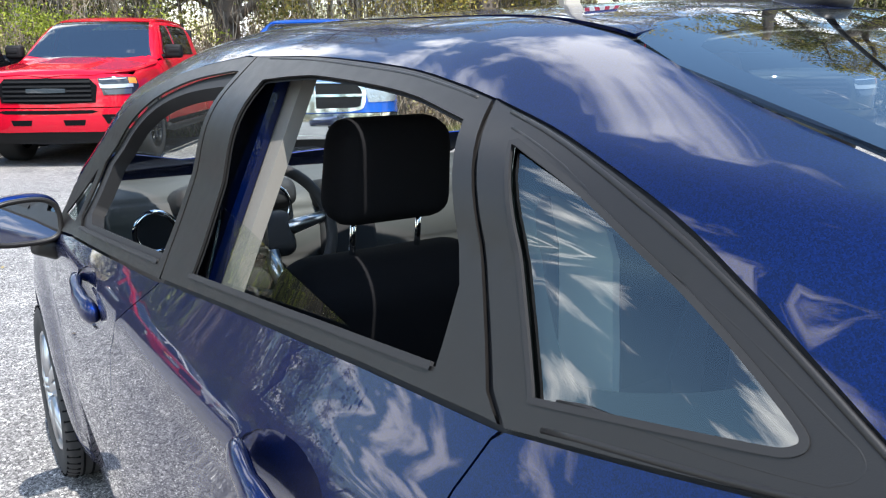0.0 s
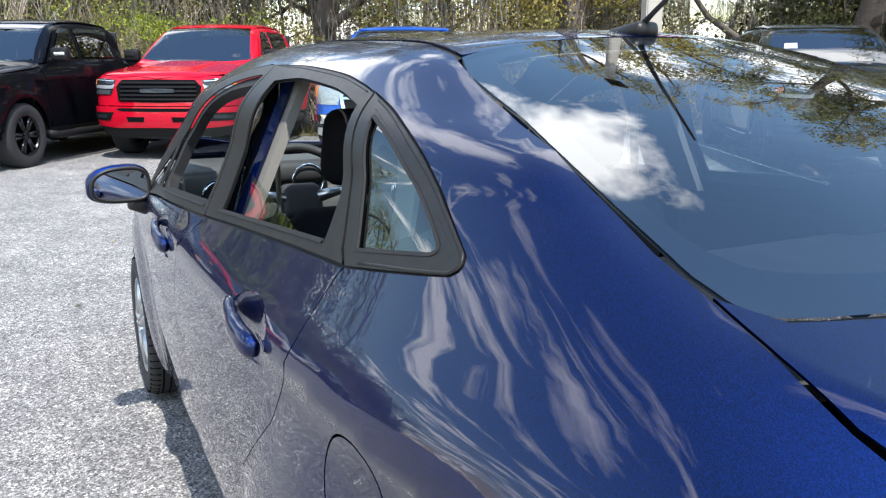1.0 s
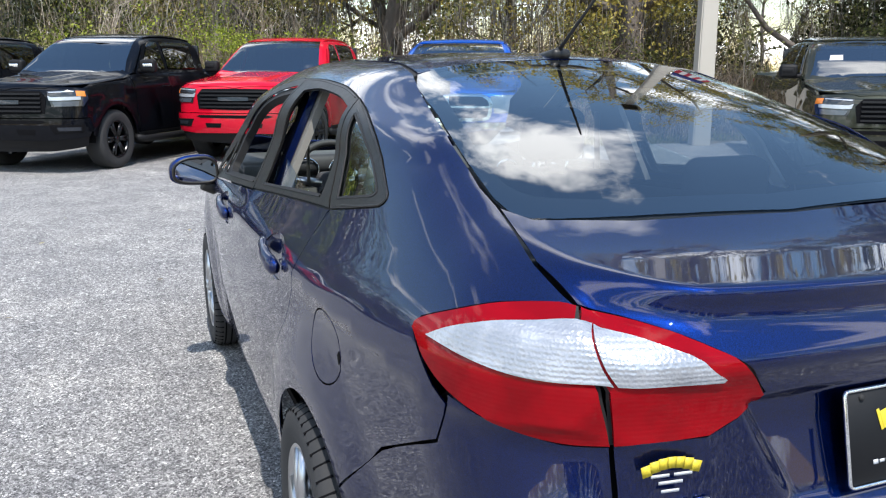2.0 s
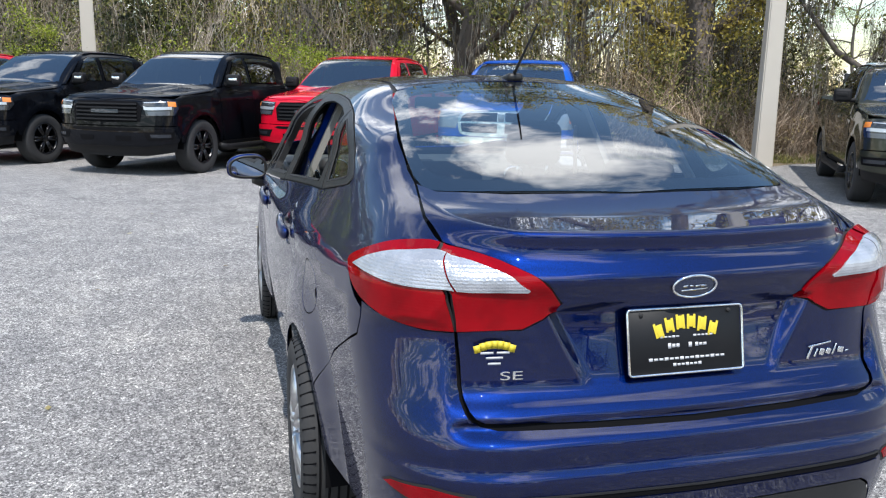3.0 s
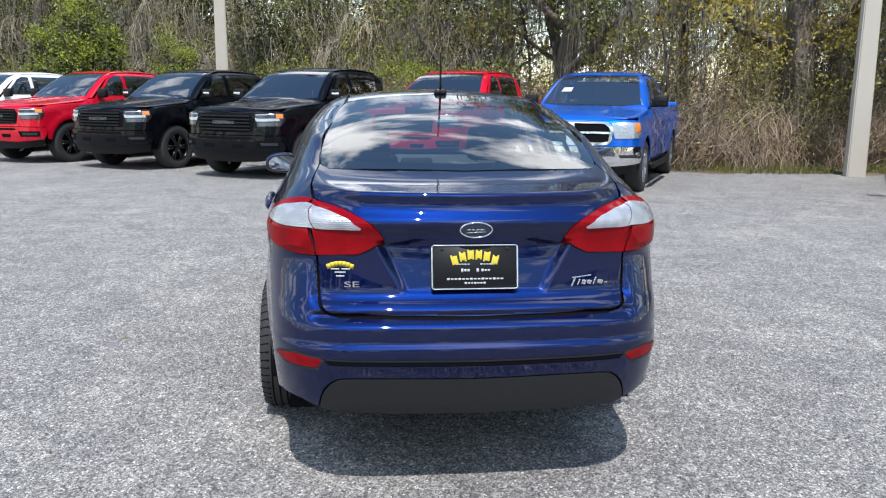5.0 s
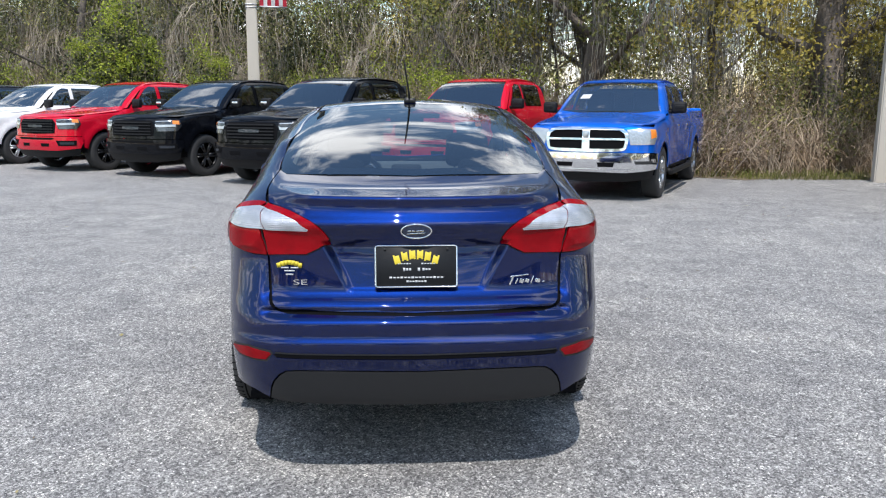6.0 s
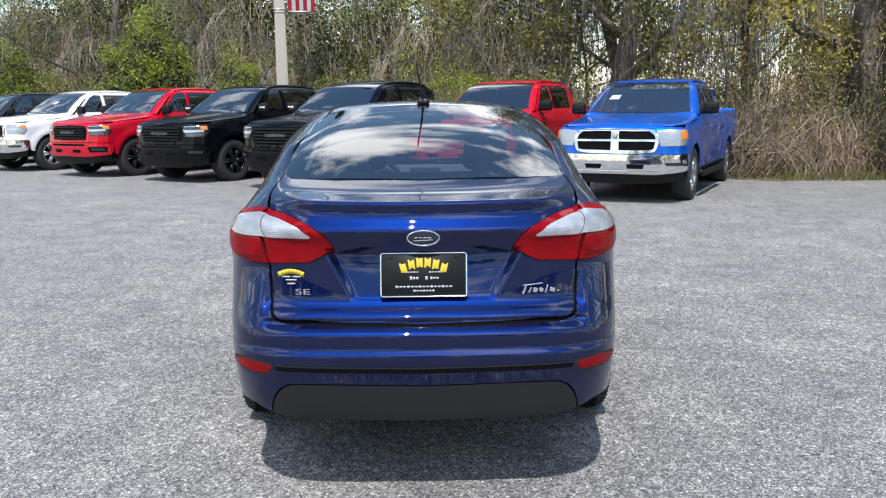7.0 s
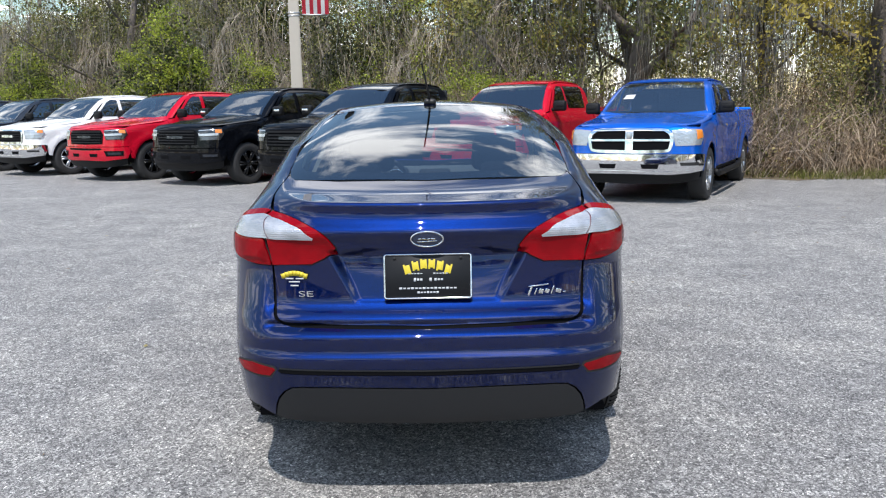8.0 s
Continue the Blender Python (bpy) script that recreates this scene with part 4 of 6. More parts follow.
panel("boot_lid", lid, TAIL, NAVY, sedan, cell=0.009, snap=True)
bumper = both([(0, -0.002, 0.693), (-0.268, 0.008, 0.696), (-0.49, 0.03, 0.701), (-0.53, 0.04, 0.707), (-0.548, 0.046, 0.717), (-0.559, 0.06, 0.734), (-0.564, 0.09, 0.757), (-0.566, 0.108, 0.784), (-0.567, 0.115, 0.84), (-0.571, 0.124, 0.907), (-0.63, 0.16, 0.907), (-0.69, 0.207, 0.917), (-0.758, 0.318, 0.943), (-0.761, 0.318, 0.925),
               (-0.775, 0.346, 0.848), (-0.801, 0.582, 0.728), (-0.815, 0.795, 0.545), (-0.805, 0.735, 0.46), (-0.79, 0.705, 0.385), (-0.765, 0.55, 0.352), (-0.740, 0.38, 0.350), (-0.709, 0.195, 0.390), (-0.67, 0.124, 0.390), (-0.629, 0.081, 0.386), (-0.590, 0.057, 0.370), (-0.568, 0.05, 0.362), (-0.559, 0.031, 0.408), (-0.546, 0.02, 0.441), (-0.522, 0.008, 0.470), (-0.493, 0.0, 0.488), (-0.45, -0.003, 0.492), (-0.31, -0.015, 0.490), (0, -0.021, 0.484)])
panel("rear_bumper", bumper, REAR, NAVY, sedan, cell=0.009, snap=True)
skirt = both([(0, -0.021, 0.481), (-0.31, -0.015, 0.487), (-0.45, -0.003, 0.489), (-0.491, 0.0, 0.485), (-0.520, 0.008, 0.467), (-0.543, 0.02, 0.438), (-0.556, 0.031, 0.407), (-0.564, 0.05, 0.362), (-0.53, 0.04, 0.350), (-0.32, 0.02, 0.338), (0, 0.015, 0.330)])
panel("rear_valance", skirt, REAR, VALANCE, sedan, "matt charcoal plastic bumper insert", cell=0.026, lip=0.03, snap=True)
panel("bumper_slot", both([(0, 0, 0.548), (-0.31, 0.01, 0.552), (-0.516, 0.02, 0.556), (-0.530, 0.02, 0.550), (-0.516, 0.02, 0.541), (-0.31, 0.01, 0.537), (0, 0, 0.533)]), REAR, GAP, sedan, raise_=0.0015, cell=0.02, gap=0)
panel("slot_moulding", both([(0, 0, 0.5325), (-0.31, 0.01, 0.5365), (-0.516, 0.02, 0.5405), (-0.521, 0.02, 0.5375), (-0.31, 0.01, 0.5330), (0, 0, 0.529)]), REAR, NAVY, sedan, raise_=0.005, cell=0.012, gap=0)
panel("slot_moulding", both([(0, 0, 0.553), (-0.31, 0.01, 0.557), (-0.520, 0.02, 0.561), (-0.518, 0.02, 0.5565), (-0.31, 0.01, 0.5525), (0, 0, 0.5485)]), REAR, VALANCE, sedan, "grey plastic moulding", raise_=0.004, cell=0.012, gap=0)
panel("tail_liner", both([(0, 0.1, 0.95), (-0.40, 0.1, 0.93), (-0.58, 0.15, 0.93), (-0.76, 0.32, 0.95), (-0.80, 0.6, 0.70), (-0.78, 0.62, 0.45), (-0.72, 0.30, 0.42), (-0.6, 0.1, 0.39), (0, 0.05, 0.33)]), REAR, GAP, sedan, raise_=-0.02, cell=0.05, gap=0, lip=0)
panel("deck_liner", both([(0, 0.36, 1.17), (-0.55, 0.42, 1.17), (-0.62, 0.3, 1.12), (-0.60, 0.2, 1.09), (-0.3, 0.1, 1.0), (0, 0.09, 1.0)]), TAIL, GAP, sedan, raise_=-0.02, cell=0.05, gap=0, lip=0)
bm = bmesh.new()
box(bm, (1.40, 3.6, 0.03), (0, 2.15, 0.26))
part("underbody", bm, GAP, sedan)
bm = bmesh.new()
box(bm, (1.00, 0.9, 0.08), (0, 0.70, 0.44), bevel=0.03)
part("boot_floor", bm, GAP, sedan)

# number plate with its frame, badges and lettering on the tail
plate = new("number_plate")
plate.parent = sedan
plate.matrix_local = pose(0, 0.072, 0.868, 90 - 12, 0, 0)
bm = bmesh.new()
box(bm, (0.306, 0.153, 0.004), bevel=0.0018, segments=1)
part("plate_face", bm, PLATE, plate, "black dealer plate")
bm = bmesh.new()
tube(bm, [(x, y, 0.003) for x, y in [(sx * 0.148 + 0.008 * math.cos(a), sy * 0.071 + 0.008 * math.sin(a)) for sx, sy, a0 in ((1, 1, 0), (-1, 1, 90), (-1, -1, 180), (1, -1, 270)) for a in (radians(a0 + d) for d in (0, 30, 60, 90))]], 0.0035, 8, True)
part("plate_frame", bm, CHROME, plate, "thin chrome plate frame")
for i in range(6):
    a = (i - 2.5) / 2.5
    for dx, w, tall in ((-0.0085, 0.0065, 0.036), (0.0085, 0.0065, 0.034), (0.0, 0.012, 0.026 if i % 2 else 0.030)):
        bm = bmesh.new()
        box(bm, (w, tall, 0.001), (0.074 * a + dx, 0.045 - 0.020 * a * a, 0.0035 + (0.0006 if dx == 0 else 0)), (0, 0, -15 * a), bevel=0.0004)
        part("name_bar", bm, YELLOW, plate)
for x0, x1, y, h, n in ((-0.072, -0.018, 0.010, 0.0045, 5), (0.018, 0.074, 0.010, 0.0045, 5), (-0.052, -0.018, -0.012, 0.011, 3), (0.004, 0.016, -0.012, 0.011, 1), (0.022, 0.056, -0.012, 0.0085, 3), (-0.105, 0.105, -0.043, 0.0065, 15), (-0.040, 0.040, -0.058, 0.0065, 7)):
    for k in range(n):
        bm = bmesh.new()
        box(bm, ((x1 - x0) / n * 0.74, h * (0.8 + 0.35 * ((k * 7) % 3 == 0)), 0.001), (x0 + (x1 - x0) * (k + 0.5) / n, y, 0.0035))
        part("text_bar", bm, WHITE_INK, plate)
for x in (-0.12, 0.12):
    bm = bmesh.new()
    lathe(bm, [(0.0, 0.006), (0.005, 0.006), (0.006, 0.002)], 10, "Z", (x, 0.066, 0))
    part("plate_screw", bm, RUBBER, plate)

badge = new("oval_badge")
badge.parent = sedan
badge.matrix_local = pose(0, 0.056, 1.008, 90 + 15, 0, 0)
bm = bmesh.new()
lathe(bm, [(0.0, 0.006), (0.8, 0.0055), (0.9, 0.004), (0.92, 0.0)], 48, "Z")
bmesh.ops.scale(bm, vec=(0.060, 0.030, 1), verts=bm.verts)
part("badge_face", bm, BLUE_BADGE, badge)
bm = bmesh.new()
tube(bm, [(0.0575 * math.cos(a), 0.029 * math.sin(a), 0.005) for a in np.linspace(0, 2 * math.pi, 49)[:-1]], 0.0032, 8, True)
part("badge_ring", bm, CHROME, badge)
bm = bmesh.new()
for x, w, t in ((-0.026, 0.012, 12), (-0.010, 0.010, -8), (0.006, 0.012, 10), (0.022, 0.014, -6)):
    box(bm, (w, 0.004, 0.002), (x, 0.002, 0.007), (0, 0, t))
box(bm, (0.07, 0.003, 0.002), (0, -0.008, 0.007), (0, 0, 3))
part("badge_script", bm, CHROME, badge)
writing("SE", 0.030, CHROME, sedan, pose(-0.444, 0.083, 0.807, 90, 0, -6), 0.002, "trim_letters", 0.054)
script = new("model_script")
script.parent = sedan
script.matrix_local = pose(0.430, 0.083, 0.808, 90, 0, 6)
for k, (x, y, w, h, t) in enumerate(((-0.060, 0.0, 0.007, 0.040, -22), (-0.030, 0.018, 0.075, 0.005, 6), (-0.040, -0.004, 0.005, 0.024, -22), (-0.020, -0.004, 0.016, 0.018, -14), (0.002, -0.004, 0.016, 0.016, -20), (0.022, 0.0, 0.005, 0.032, -20), (0.044, -0.004, 0.020, 0.016, -14), (0.066, -0.008, 0.012, 0.004, 10))):
    bm = bmesh.new()
    box(bm, (w, h, 0.003), (x, y, 0), (0, 0, t), bevel=0.0014, segments=2)
    part("script_stroke", bm, CHROME, script)
sticker = new("dealer_sticker")
sticker.parent = sedan
sticker.matrix_local = pose(-0.485, 0.0875, 0.868, 90, 0, -7)
for i in range(7):
    a = (i - 3) / 3
    bm = bmesh.new()
    box(bm, (0.0155, 0.018, 0.001), (0.041 * a, 0.016 - 0.010 * a * a, 0), (0, 0, -14 * a))
    part("name_bar", bm, YELLOW, sticker)
for w, x, y in ((0.03, -0.018, -0.004), (0.03, 0.02, -0.004), (0.04, 0, -0.016), (0.03, 0, -0.030)):
    bm = bmesh.new()
    box(bm, (w, 0.005, 0.001), (x, y, 0))
    part("text_bar", bm, WHITE_INK, sticker)

# roof antenna
antenna = new("roof_antenna")
antenna.parent = sedan
antenna.matrix_local = pose(0, 1.36, 1.484)
bm = bmesh.new()
box(bm, (0.062, 0.11, 0.034), (0, 0, 0.012), (-7, 0, 0), bevel=0.014, segments=3)
part("antenna_base", bm, TRIM, antenna)
bm = bmesh.new()
tube(bm, [(0, -0.02, 0.02), (-0.004, -0.065, 0.048), (-0.03, -0.32, 0.19)], [0.008, 0.0055, 0.0035], 8)
part("antenna_mast", bm, RUBBER, antenna)

# cabin: seats, dashboard, steering wheel, belts, mirror
def seat_cushion(bm, size, at, turn=(0, 0, 0), bevel=0.06):
    return box(bm, size, at, turn, bevel=bevel, segments=4)


for x0 in (-0.36, 0.36):
    ob = new("front_seat")
    ob.parent = sedan
    ob.matrix_local = pose(x0, 2.03, 0.0)
    bm = bmesh.new()
    seat_cushion(bm, (0.48, 0.50, 0.16), (0, 0.26, 0.50), (6, 0, 0))
    part("seat", bm, CLOTH, ob)
    bm = bmesh.new()
    bmesh.ops.create_grid(bm, x_segments=1, y_segments=1, size=0.001)
    bm.clear()
    box(bm, (0.50, 0.17, 0.62), (0, 0.06, 0.745), (16, 0, 0), bevel=0.08, segments=6)
    for v in bm.verts:
        if v.co.z > 0.85:
            v.co.x *= 1 - 0.45 * (v.co.z - 0.85)
    part("backrest", bm, CLOTH, ob)
    bm = bmesh.new()
    box(bm, (0.275, 0.12, 0.205), (0, -0.03, 1.212), (8, 0, 0), bevel=0.05, segments=4)
    for v in bm.verts:
        v.co.x *= 0.92 + 0.6 * max(0, 1.24 - v.co.z)
    part("headrest", bm, CLOTH, ob, "black cloth headrest")
    for dx in (-0.075, 0.075):
        bm = bmesh.new()
        tube(bm, [(dx, -0.025, 1.14), (dx, -0.005, 1.00)], 0.0065, 10)
        part("headrest_post", bm, CHROME, ob, "chrome headrest post")
ob = new("rear_seat")
ob.parent = sedan
bm = bmesh.new()
seat_cushion(bm, (1.26, 0.48, 0.16), (0, 1.42, 0.48))
part("seat", bm, CLOTH, ob)
bm = bmesh.new()
seat_cushion(bm, (1.26, 0.13, 0.60), (0, 1.10, 0.80), (20, 0, 0))
part("backrest", bm, CLOTH, ob)
for x0 in (-0.36, 0.36):
    bm = bmesh.new()
    box(bm, (0.26, 0.10, 0.16), (x0, 1.0, 1.14), (8, 0, 0), bevel=0.04, segments=4)
    part("headrest", bm, CLOTH, ob)
bm = bmesh.new()
box(bm, (1.18, 0.52, 0.03), (0, 0.74, 1.09), bevel=0.01)
part("parcel_shelf", bm, DASH, sedan)
ob = new("dashboard")
ob.parent = sedan
bm = bmesh.new()
pts = [(3.36, 1.035), (3.2, 1.065), (2.98, 1.035), (2.92, 0.97), (2.90, 0.82), (2.96, 0.62), (3.30, 0.60)]
a, b = [[bm.verts.new((x, y, z)) for y, z in pts] for x in (-0.73, 0.73)]
bm.faces.new(a)
bm.faces.new(b[::-1])
for i in range(len(pts)):
    bm.faces.new((a[i - 1], a[i], b[i], b[i - 1]))
bmesh.ops.bevel(bm, geom=bm.edges[:], offset=0.02, segments=3, affect="EDGES")
part("dash_body", bm, DASH_LIT, ob, "moulded dashboard toned lighter as if sunlit")
bm = bmesh.new()
box(bm, (0.36, 0.16, 0.09), (-0.36, 2.94, 1.02), (-14, 0, 0), bevel=0.035, segments=4)
part("gauge_hood", bm, DASH, ob)
for x0 in (-0.445, -0.275):
    bm = bmesh.new()
    lathe(bm, [(0.055, 0), (0.06, -0.006), (0.065, 0)], 32, "Y", (x0, 2.855, 1.00))
    part("gauge_ring", bm, CHROME, ob)
for x0 in (-0.60, 0.60):
    bm = bmesh.new()
    lathe(bm, [(0.048, 0.0), (0.056, -0.012), (0.064, 0)], 32, "Y", (x0, 2.895, 0.955))
    part("vent_ring", bm, CHROME, ob, "chrome ring round the air vent")
    bm = bmesh.new()
    lathe(bm, [(0.0, 0.0), (0.05, -0.002)], 24, "Y", (x0, 2.895, 0.955))
    part("vent_face", bm, RUBBER, ob)
bm = bmesh.new()
box(bm, (0.22, 0.10, 0.09), (0, 2.92, 1.01), (-10, 0, 0), bevel=0.02)
part("display", bm, RUBBER, ob)
bm = bmesh.new()
box(bm, (0.20, 0.06, 0.22), (0, 2.91, 0.83), (-14, 0, 0), bevel=0.02)
part("centre_console", bm, RUBBER, ob)
ob = new("steering_wheel")
ob.parent = sedan
ob.matrix_local = pose(-0.36, 2.66, 0.975, 90 - 25, 0, 0)
bm = bmesh.new()
tube(bm, [(0.182 * math.cos(a), 0.182 * math.sin(a), 0) for a in np.linspace(0, 2 * math.pi, 49)[:-1]], 0.016, 12, True)
part("wheel_rim", bm, DASH, ob)
bm = bmesh.new()
box(bm, (0.15, 0.13, 0.05), (0, -0.01, -0.02), bevel=0.03, segments=4)
part("airbag_cover", bm, DASH, ob)
for pts in ([(-0.06, 0, -0.015), (-0.17, 0.02, 0)], [(0.06, 0, -0.015), (0.17, 0.02, 0)], [(0, -0.06, -0.015), (0, -0.175, 0)]):
    bm = bmesh.new()
    tube(bm, pts, [0.022, 0.014], 10)
    part("spoke", bm, ALLOY, ob, "silver steering wheel spoke")
for s in (-1, 1):
    bm = bmesh.new()
    tube(bm, [(s * 0.585, 2.06, 1.34), (s * 0.60, 2.06, 1.20), (s * 0.615, 2.05, 1.06)], 0.022, 8)
    for v in bm.verts:
        v.co.x = s * 0.60 + (v.co.x - s * 0.60) * 0.2
    part("seat_belt", bm, BELT, sedan, "beige seat belt")
bm = bmesh.new()
box(bm, (0.22, 0.03, 0.06), (0.0, 2.46, 1.385), bevel=0.012)
part("inside_mirror", bm, RUBBER, sedan)
bm = bmesh.new()
tube(bm, [(0, 2.48, 1.40), (0, 2.54, 1.44)], 0.01, 8)
part("mirror_stem", bm, RUBBER, sedan)
panel("headliner", roof, TOP, GREY_TRIM, sedan, "light grey headliner", raise_=-0.03, cell=0.09, lip=0)
bm = bmesh.new()
box(bm, (1.36, 2.6, 0.05), (0, 2.15, 0.33))
part("cabin_floor", bm, DASH, sedan)
bm = bmesh.new()
box(bm, (0.30, 0.05, 0.025), (0, 1.21, 1.425), bevel=0.008)
part("brake_light", bm, RUBBER, sedan)


# ---- pickup trucks parked in a slanting row; each faces its own -y, the middle of its nose at its origin ----
hood_line = spline([-0.2, 0.10, 0.5, 1.0, 1.5, 2.0, 3.75, 3.95, 6.2], [1.135, 1.195, 1.235, 1.285, 1.33, 1.34, 1.34, 1.40, 1.42])
nose_line = spline([0.3, 0.42, 0.6, 0.85, 1.05, 1.15, 1.3], [0.10, 0.03, 0.0, 0.015, 0.035, 0.055, 0.12])
flank = spline([0.35, 0.45, 0.7, 1.0, 1.15, 1.3, 1.45], [0.95, 0.98, 1.0, 1.005, 0.985, 0.965, 0.95])
cab_line = spline([1.2, 1.40, 1.75, 2.15, 2.5, 3.0, 3.55, 3.74, 3.95], [1.15, 1.32, 1.60, 1.84, 1.915, 1.935, 1.90, 1.86, 1.20])


def truck_shape(p):
    x, y, z = np.abs(p[:, 0]), p[:, 1], p[:, 2]
    low = smax(x - flank(z), nose_line(z) + 0.13 * x * x - y, 0.28)
    low = smax(low, y - 5.86, 0.08)
    low = smax(low, z - hood_line(y) + 0.05 * x * x * (1 - step(y, 3.7, 3.9)) - 0.035 * (1 - step(x, 0.34, 0.46)) * step(y, 0.15, 0.5) * (1 - step(y, 1.2, 1.5)), 0.09 + 0.04 * (1 - step(y, 0.3, 1.1)))
    low = low - 0.028 * (bump(np.hypot(y - 0.98, z - 0.41), 0.52, 0.14) + bump(np.hypot(y - 4.60, z - 0.41), 0.52, 0.14)) * step(x, 0.7, 0.9)
    low = np.maximum(low, 0.26 - z)
    cab = smax(x - 0.945 + 0.33 * (z - 1.34) + 0.25 * np.maximum(z - 1.6, 0) ** 2, (z - cab_line(y) + 0.05 * x * x) * 0.85, 0.14)
    cab = np.maximum(np.maximum(cab, 1.1 - z), 1.3 - y)
    return smin(low, cab, 0.05)


T_SIDE, T_TOP, T_FRONT = Along((-1, 0, 0)), Along((0, 0, -1), (0, 1, 0)), Round(0, 1.4)
T_SCREEN = Along((0, 0.75, -0.66))


def pickup_truck(name, label, coat, grille="black", bumper=None, rims=BLACK_RIM, glass=PRIVACY):
    truck = thing(name, label, "pickup truck", group="pickup trucks parked in a row")
    bumper = bumper or coat

    def sheet(n, pts, view, mat, text="", **more):
        return panel(n, pts, view, mat, truck, text, f=truck_shape, **{"cell": 0.09, "far": 9.0, "gap": 0.004, "lip": 0.02, **more})

    FA, RA, HZ, AR = 0.98, 4.60, 0.41, 0.47
    for flip in (False, True):
        def wing(n, yz, mat, text="", **more):
            return sheet(n, [(1.1, y, z) for y, z in yz], T_SIDE, mat, text, mirror=flip, **more)
        wing("fender", [(0.38, 0.75), (0.30, 1.12), (0.60, 1.20), (0.9, 1.235), (1.42, 1.285), (1.5, 1.0), (1.5, 0.45), *arc(FA, HZ, AR, 5, 172, 12), (0.42, 0.50)], coat, raise_=-0.004)
        wing("front_door", [(1.5, 1.0), (1.42, 1.285), (1.60, 1.31), (2.48, 1.31), (2.5, 0.9), (2.48, 0.47), (1.52, 0.47)], coat)
        wing("rear_door", [(2.48, 1.31), (3.50, 1.31), (3.52, 0.9), (3.44, 0.47), (2.48, 0.47), (2.5, 0.9)], coat)
        wing("cab_corner", [(3.50, 1.30), (3.72, 1.30), (3.74, 0.47), (3.44, 0.47), (3.52, 0.9)], coat)
        wing("bed_side", [(3.77, 0.47), (3.77, 1.345), (5.80, 1.365), (5.84, 0.55), (5.4, 0.5), *arc(RA, HZ, AR, 10, 172, 12)], coat)
        wing("rocker", [(1.5, 0.47), (3.75, 0.47), (3.75, 0.41), (1.5, 0.41)], TRUCK_TRIM)
        wing("side_window", [(1.80, 1.385), (2.46, 1.385), (2.48, 1.79), (2.32, 1.80), (2.18, 1.735)], glass, "dark tinted side window", raise_=0.0, cell=0.08)
        wing("side_window", [(2.56, 1.385), (3.40, 1.385), (3.46, 1.76), (3.35, 1.80), (2.58, 1.80)], glass, "dark tinted side window", raise_=0.0, cell=0.08)
        wing("window_frame", [(1.62, 1.305), (3.70, 1.305), (3.70, 1.60), (3.64, 1.79), (3.45, 1.86), (2.45, 1.86), (2.12, 1.76)], coat, raise_=-0.012,
             holes=[[(1.1, y, z) for y, z in ((1.80, 1.385), (2.46, 1.385), (2.48, 1.79), (2.32, 1.80), (2.18, 1.735))], [(1.1, y, z) for y, z in ((2.56, 1.385), (3.40, 1.385), (3.46, 1.76), (3.35, 1.80), (2.58, 1.80))]])
        s = -1 if flip else 1
        bm = bmesh.new()
        tube(bm, [(s * 1.02, 1.4, 0.40), (s * 1.04, 1.6, 0.37), (s * 1.04, 3.5, 0.37), (s * 1.02, 3.7, 0.40)], 0.05, 8)
        part("running_board", bm, TRUCK_TRIM, truck)
        for y in (1.85, 2.85):
            bm = bmesh.new()
            box(bm, (0.03, 0.20, 0.035), (s * 1.012, y + 0.45, 1.12), bevel=0.012)
            part("door_handle", bm, coat if coat not in (BLUE, WHITE) else CHROME, truck)
        # door mirror
        m = new("door_mirror")
        m.parent = truck
        m.matrix_local = pose(s * 1.10, 1.72, 1.40)
        bm = bmesh.new()
        box(bm, (0.24, 0.13, 0.19), (0, 0, 0.02), bevel=0.045, segments=3)
        part("housing", bm, TRUCK_TRIM, m)
        bm = bmesh.new()
        box(bm, (0.15, 0.012, 0.05), (s * 0.02, -0.066, 0.03), bevel=0.005)
        part("trim_cap", bm, CHROME if coat is BLACK else TRUCK_TRIM, m)
        bm = bmesh.new()
        box(bm, (0.18, 0.07, 0.06), (-s * 0.12, 0.03, -0.05), bevel=0.02)
        part("mirror_foot", bm, TRUCK_TRIM, m)
        # wheels
        for axle in (FA, RA):
            w = new("wheel")
            w.parent = truck
            w.matrix_local = pose(s * 0.865, axle, HZ)
            bm = bmesh.new()
            lathe(bm, [(0.25, -0.12), (0.30, -0.138), (0.36, -0.138), (0.395, -0.125), (0.41, -0.10), (0.41, 0.10), (0.395, 0.125), (0.36, 0.138), (0.30, 0.138), (0.25, 0.12)], 40)
            part("tyre", bm, TYRE, w)
            bm = bmesh.new()
            lathe(bm, [(0.262, s * 0.122), (0.255, s * 0.132), (0.24, s * 0.12), (0.235, s * 0.03), (0.262, -s * 0.12)], 32)
            rim = part("rim", bm, rims, w)
            for k in range(12):
                a = 2 * math.pi * (k // 2) / 6 + (0.13 if k % 2 else -0.13)
                bm = bmesh.new()
                tube(bm, [(s * 0.10, 0.06 * math.cos(a), 0.06 * math.sin(a)), (s * 0.115, 0.24 * math.cos(a), 0.24 * math.sin(a))], [0.026, 0.018], 6)
                part("spoke", bm, rims, rim)
            bm = bmesh.new()
            lathe(bm, [(0, s * 0.125), (0.05, s * 0.12), (0.075, s * 0.09)], 20)
            part("hub_cap", bm, rims, rim)
            bm = bmesh.new()
            lathe(bm, [(0, -s * 0.04), (0.235, -s * 0.04)], 24)
            part("brake_drum", bm, GAP, w)
            bm = bmesh.new()
            lathe(bm, [(0, -s * 0.3), (AR - 0.01, -s * 0.3), (AR + 0.005, s * 0.10)], 28)
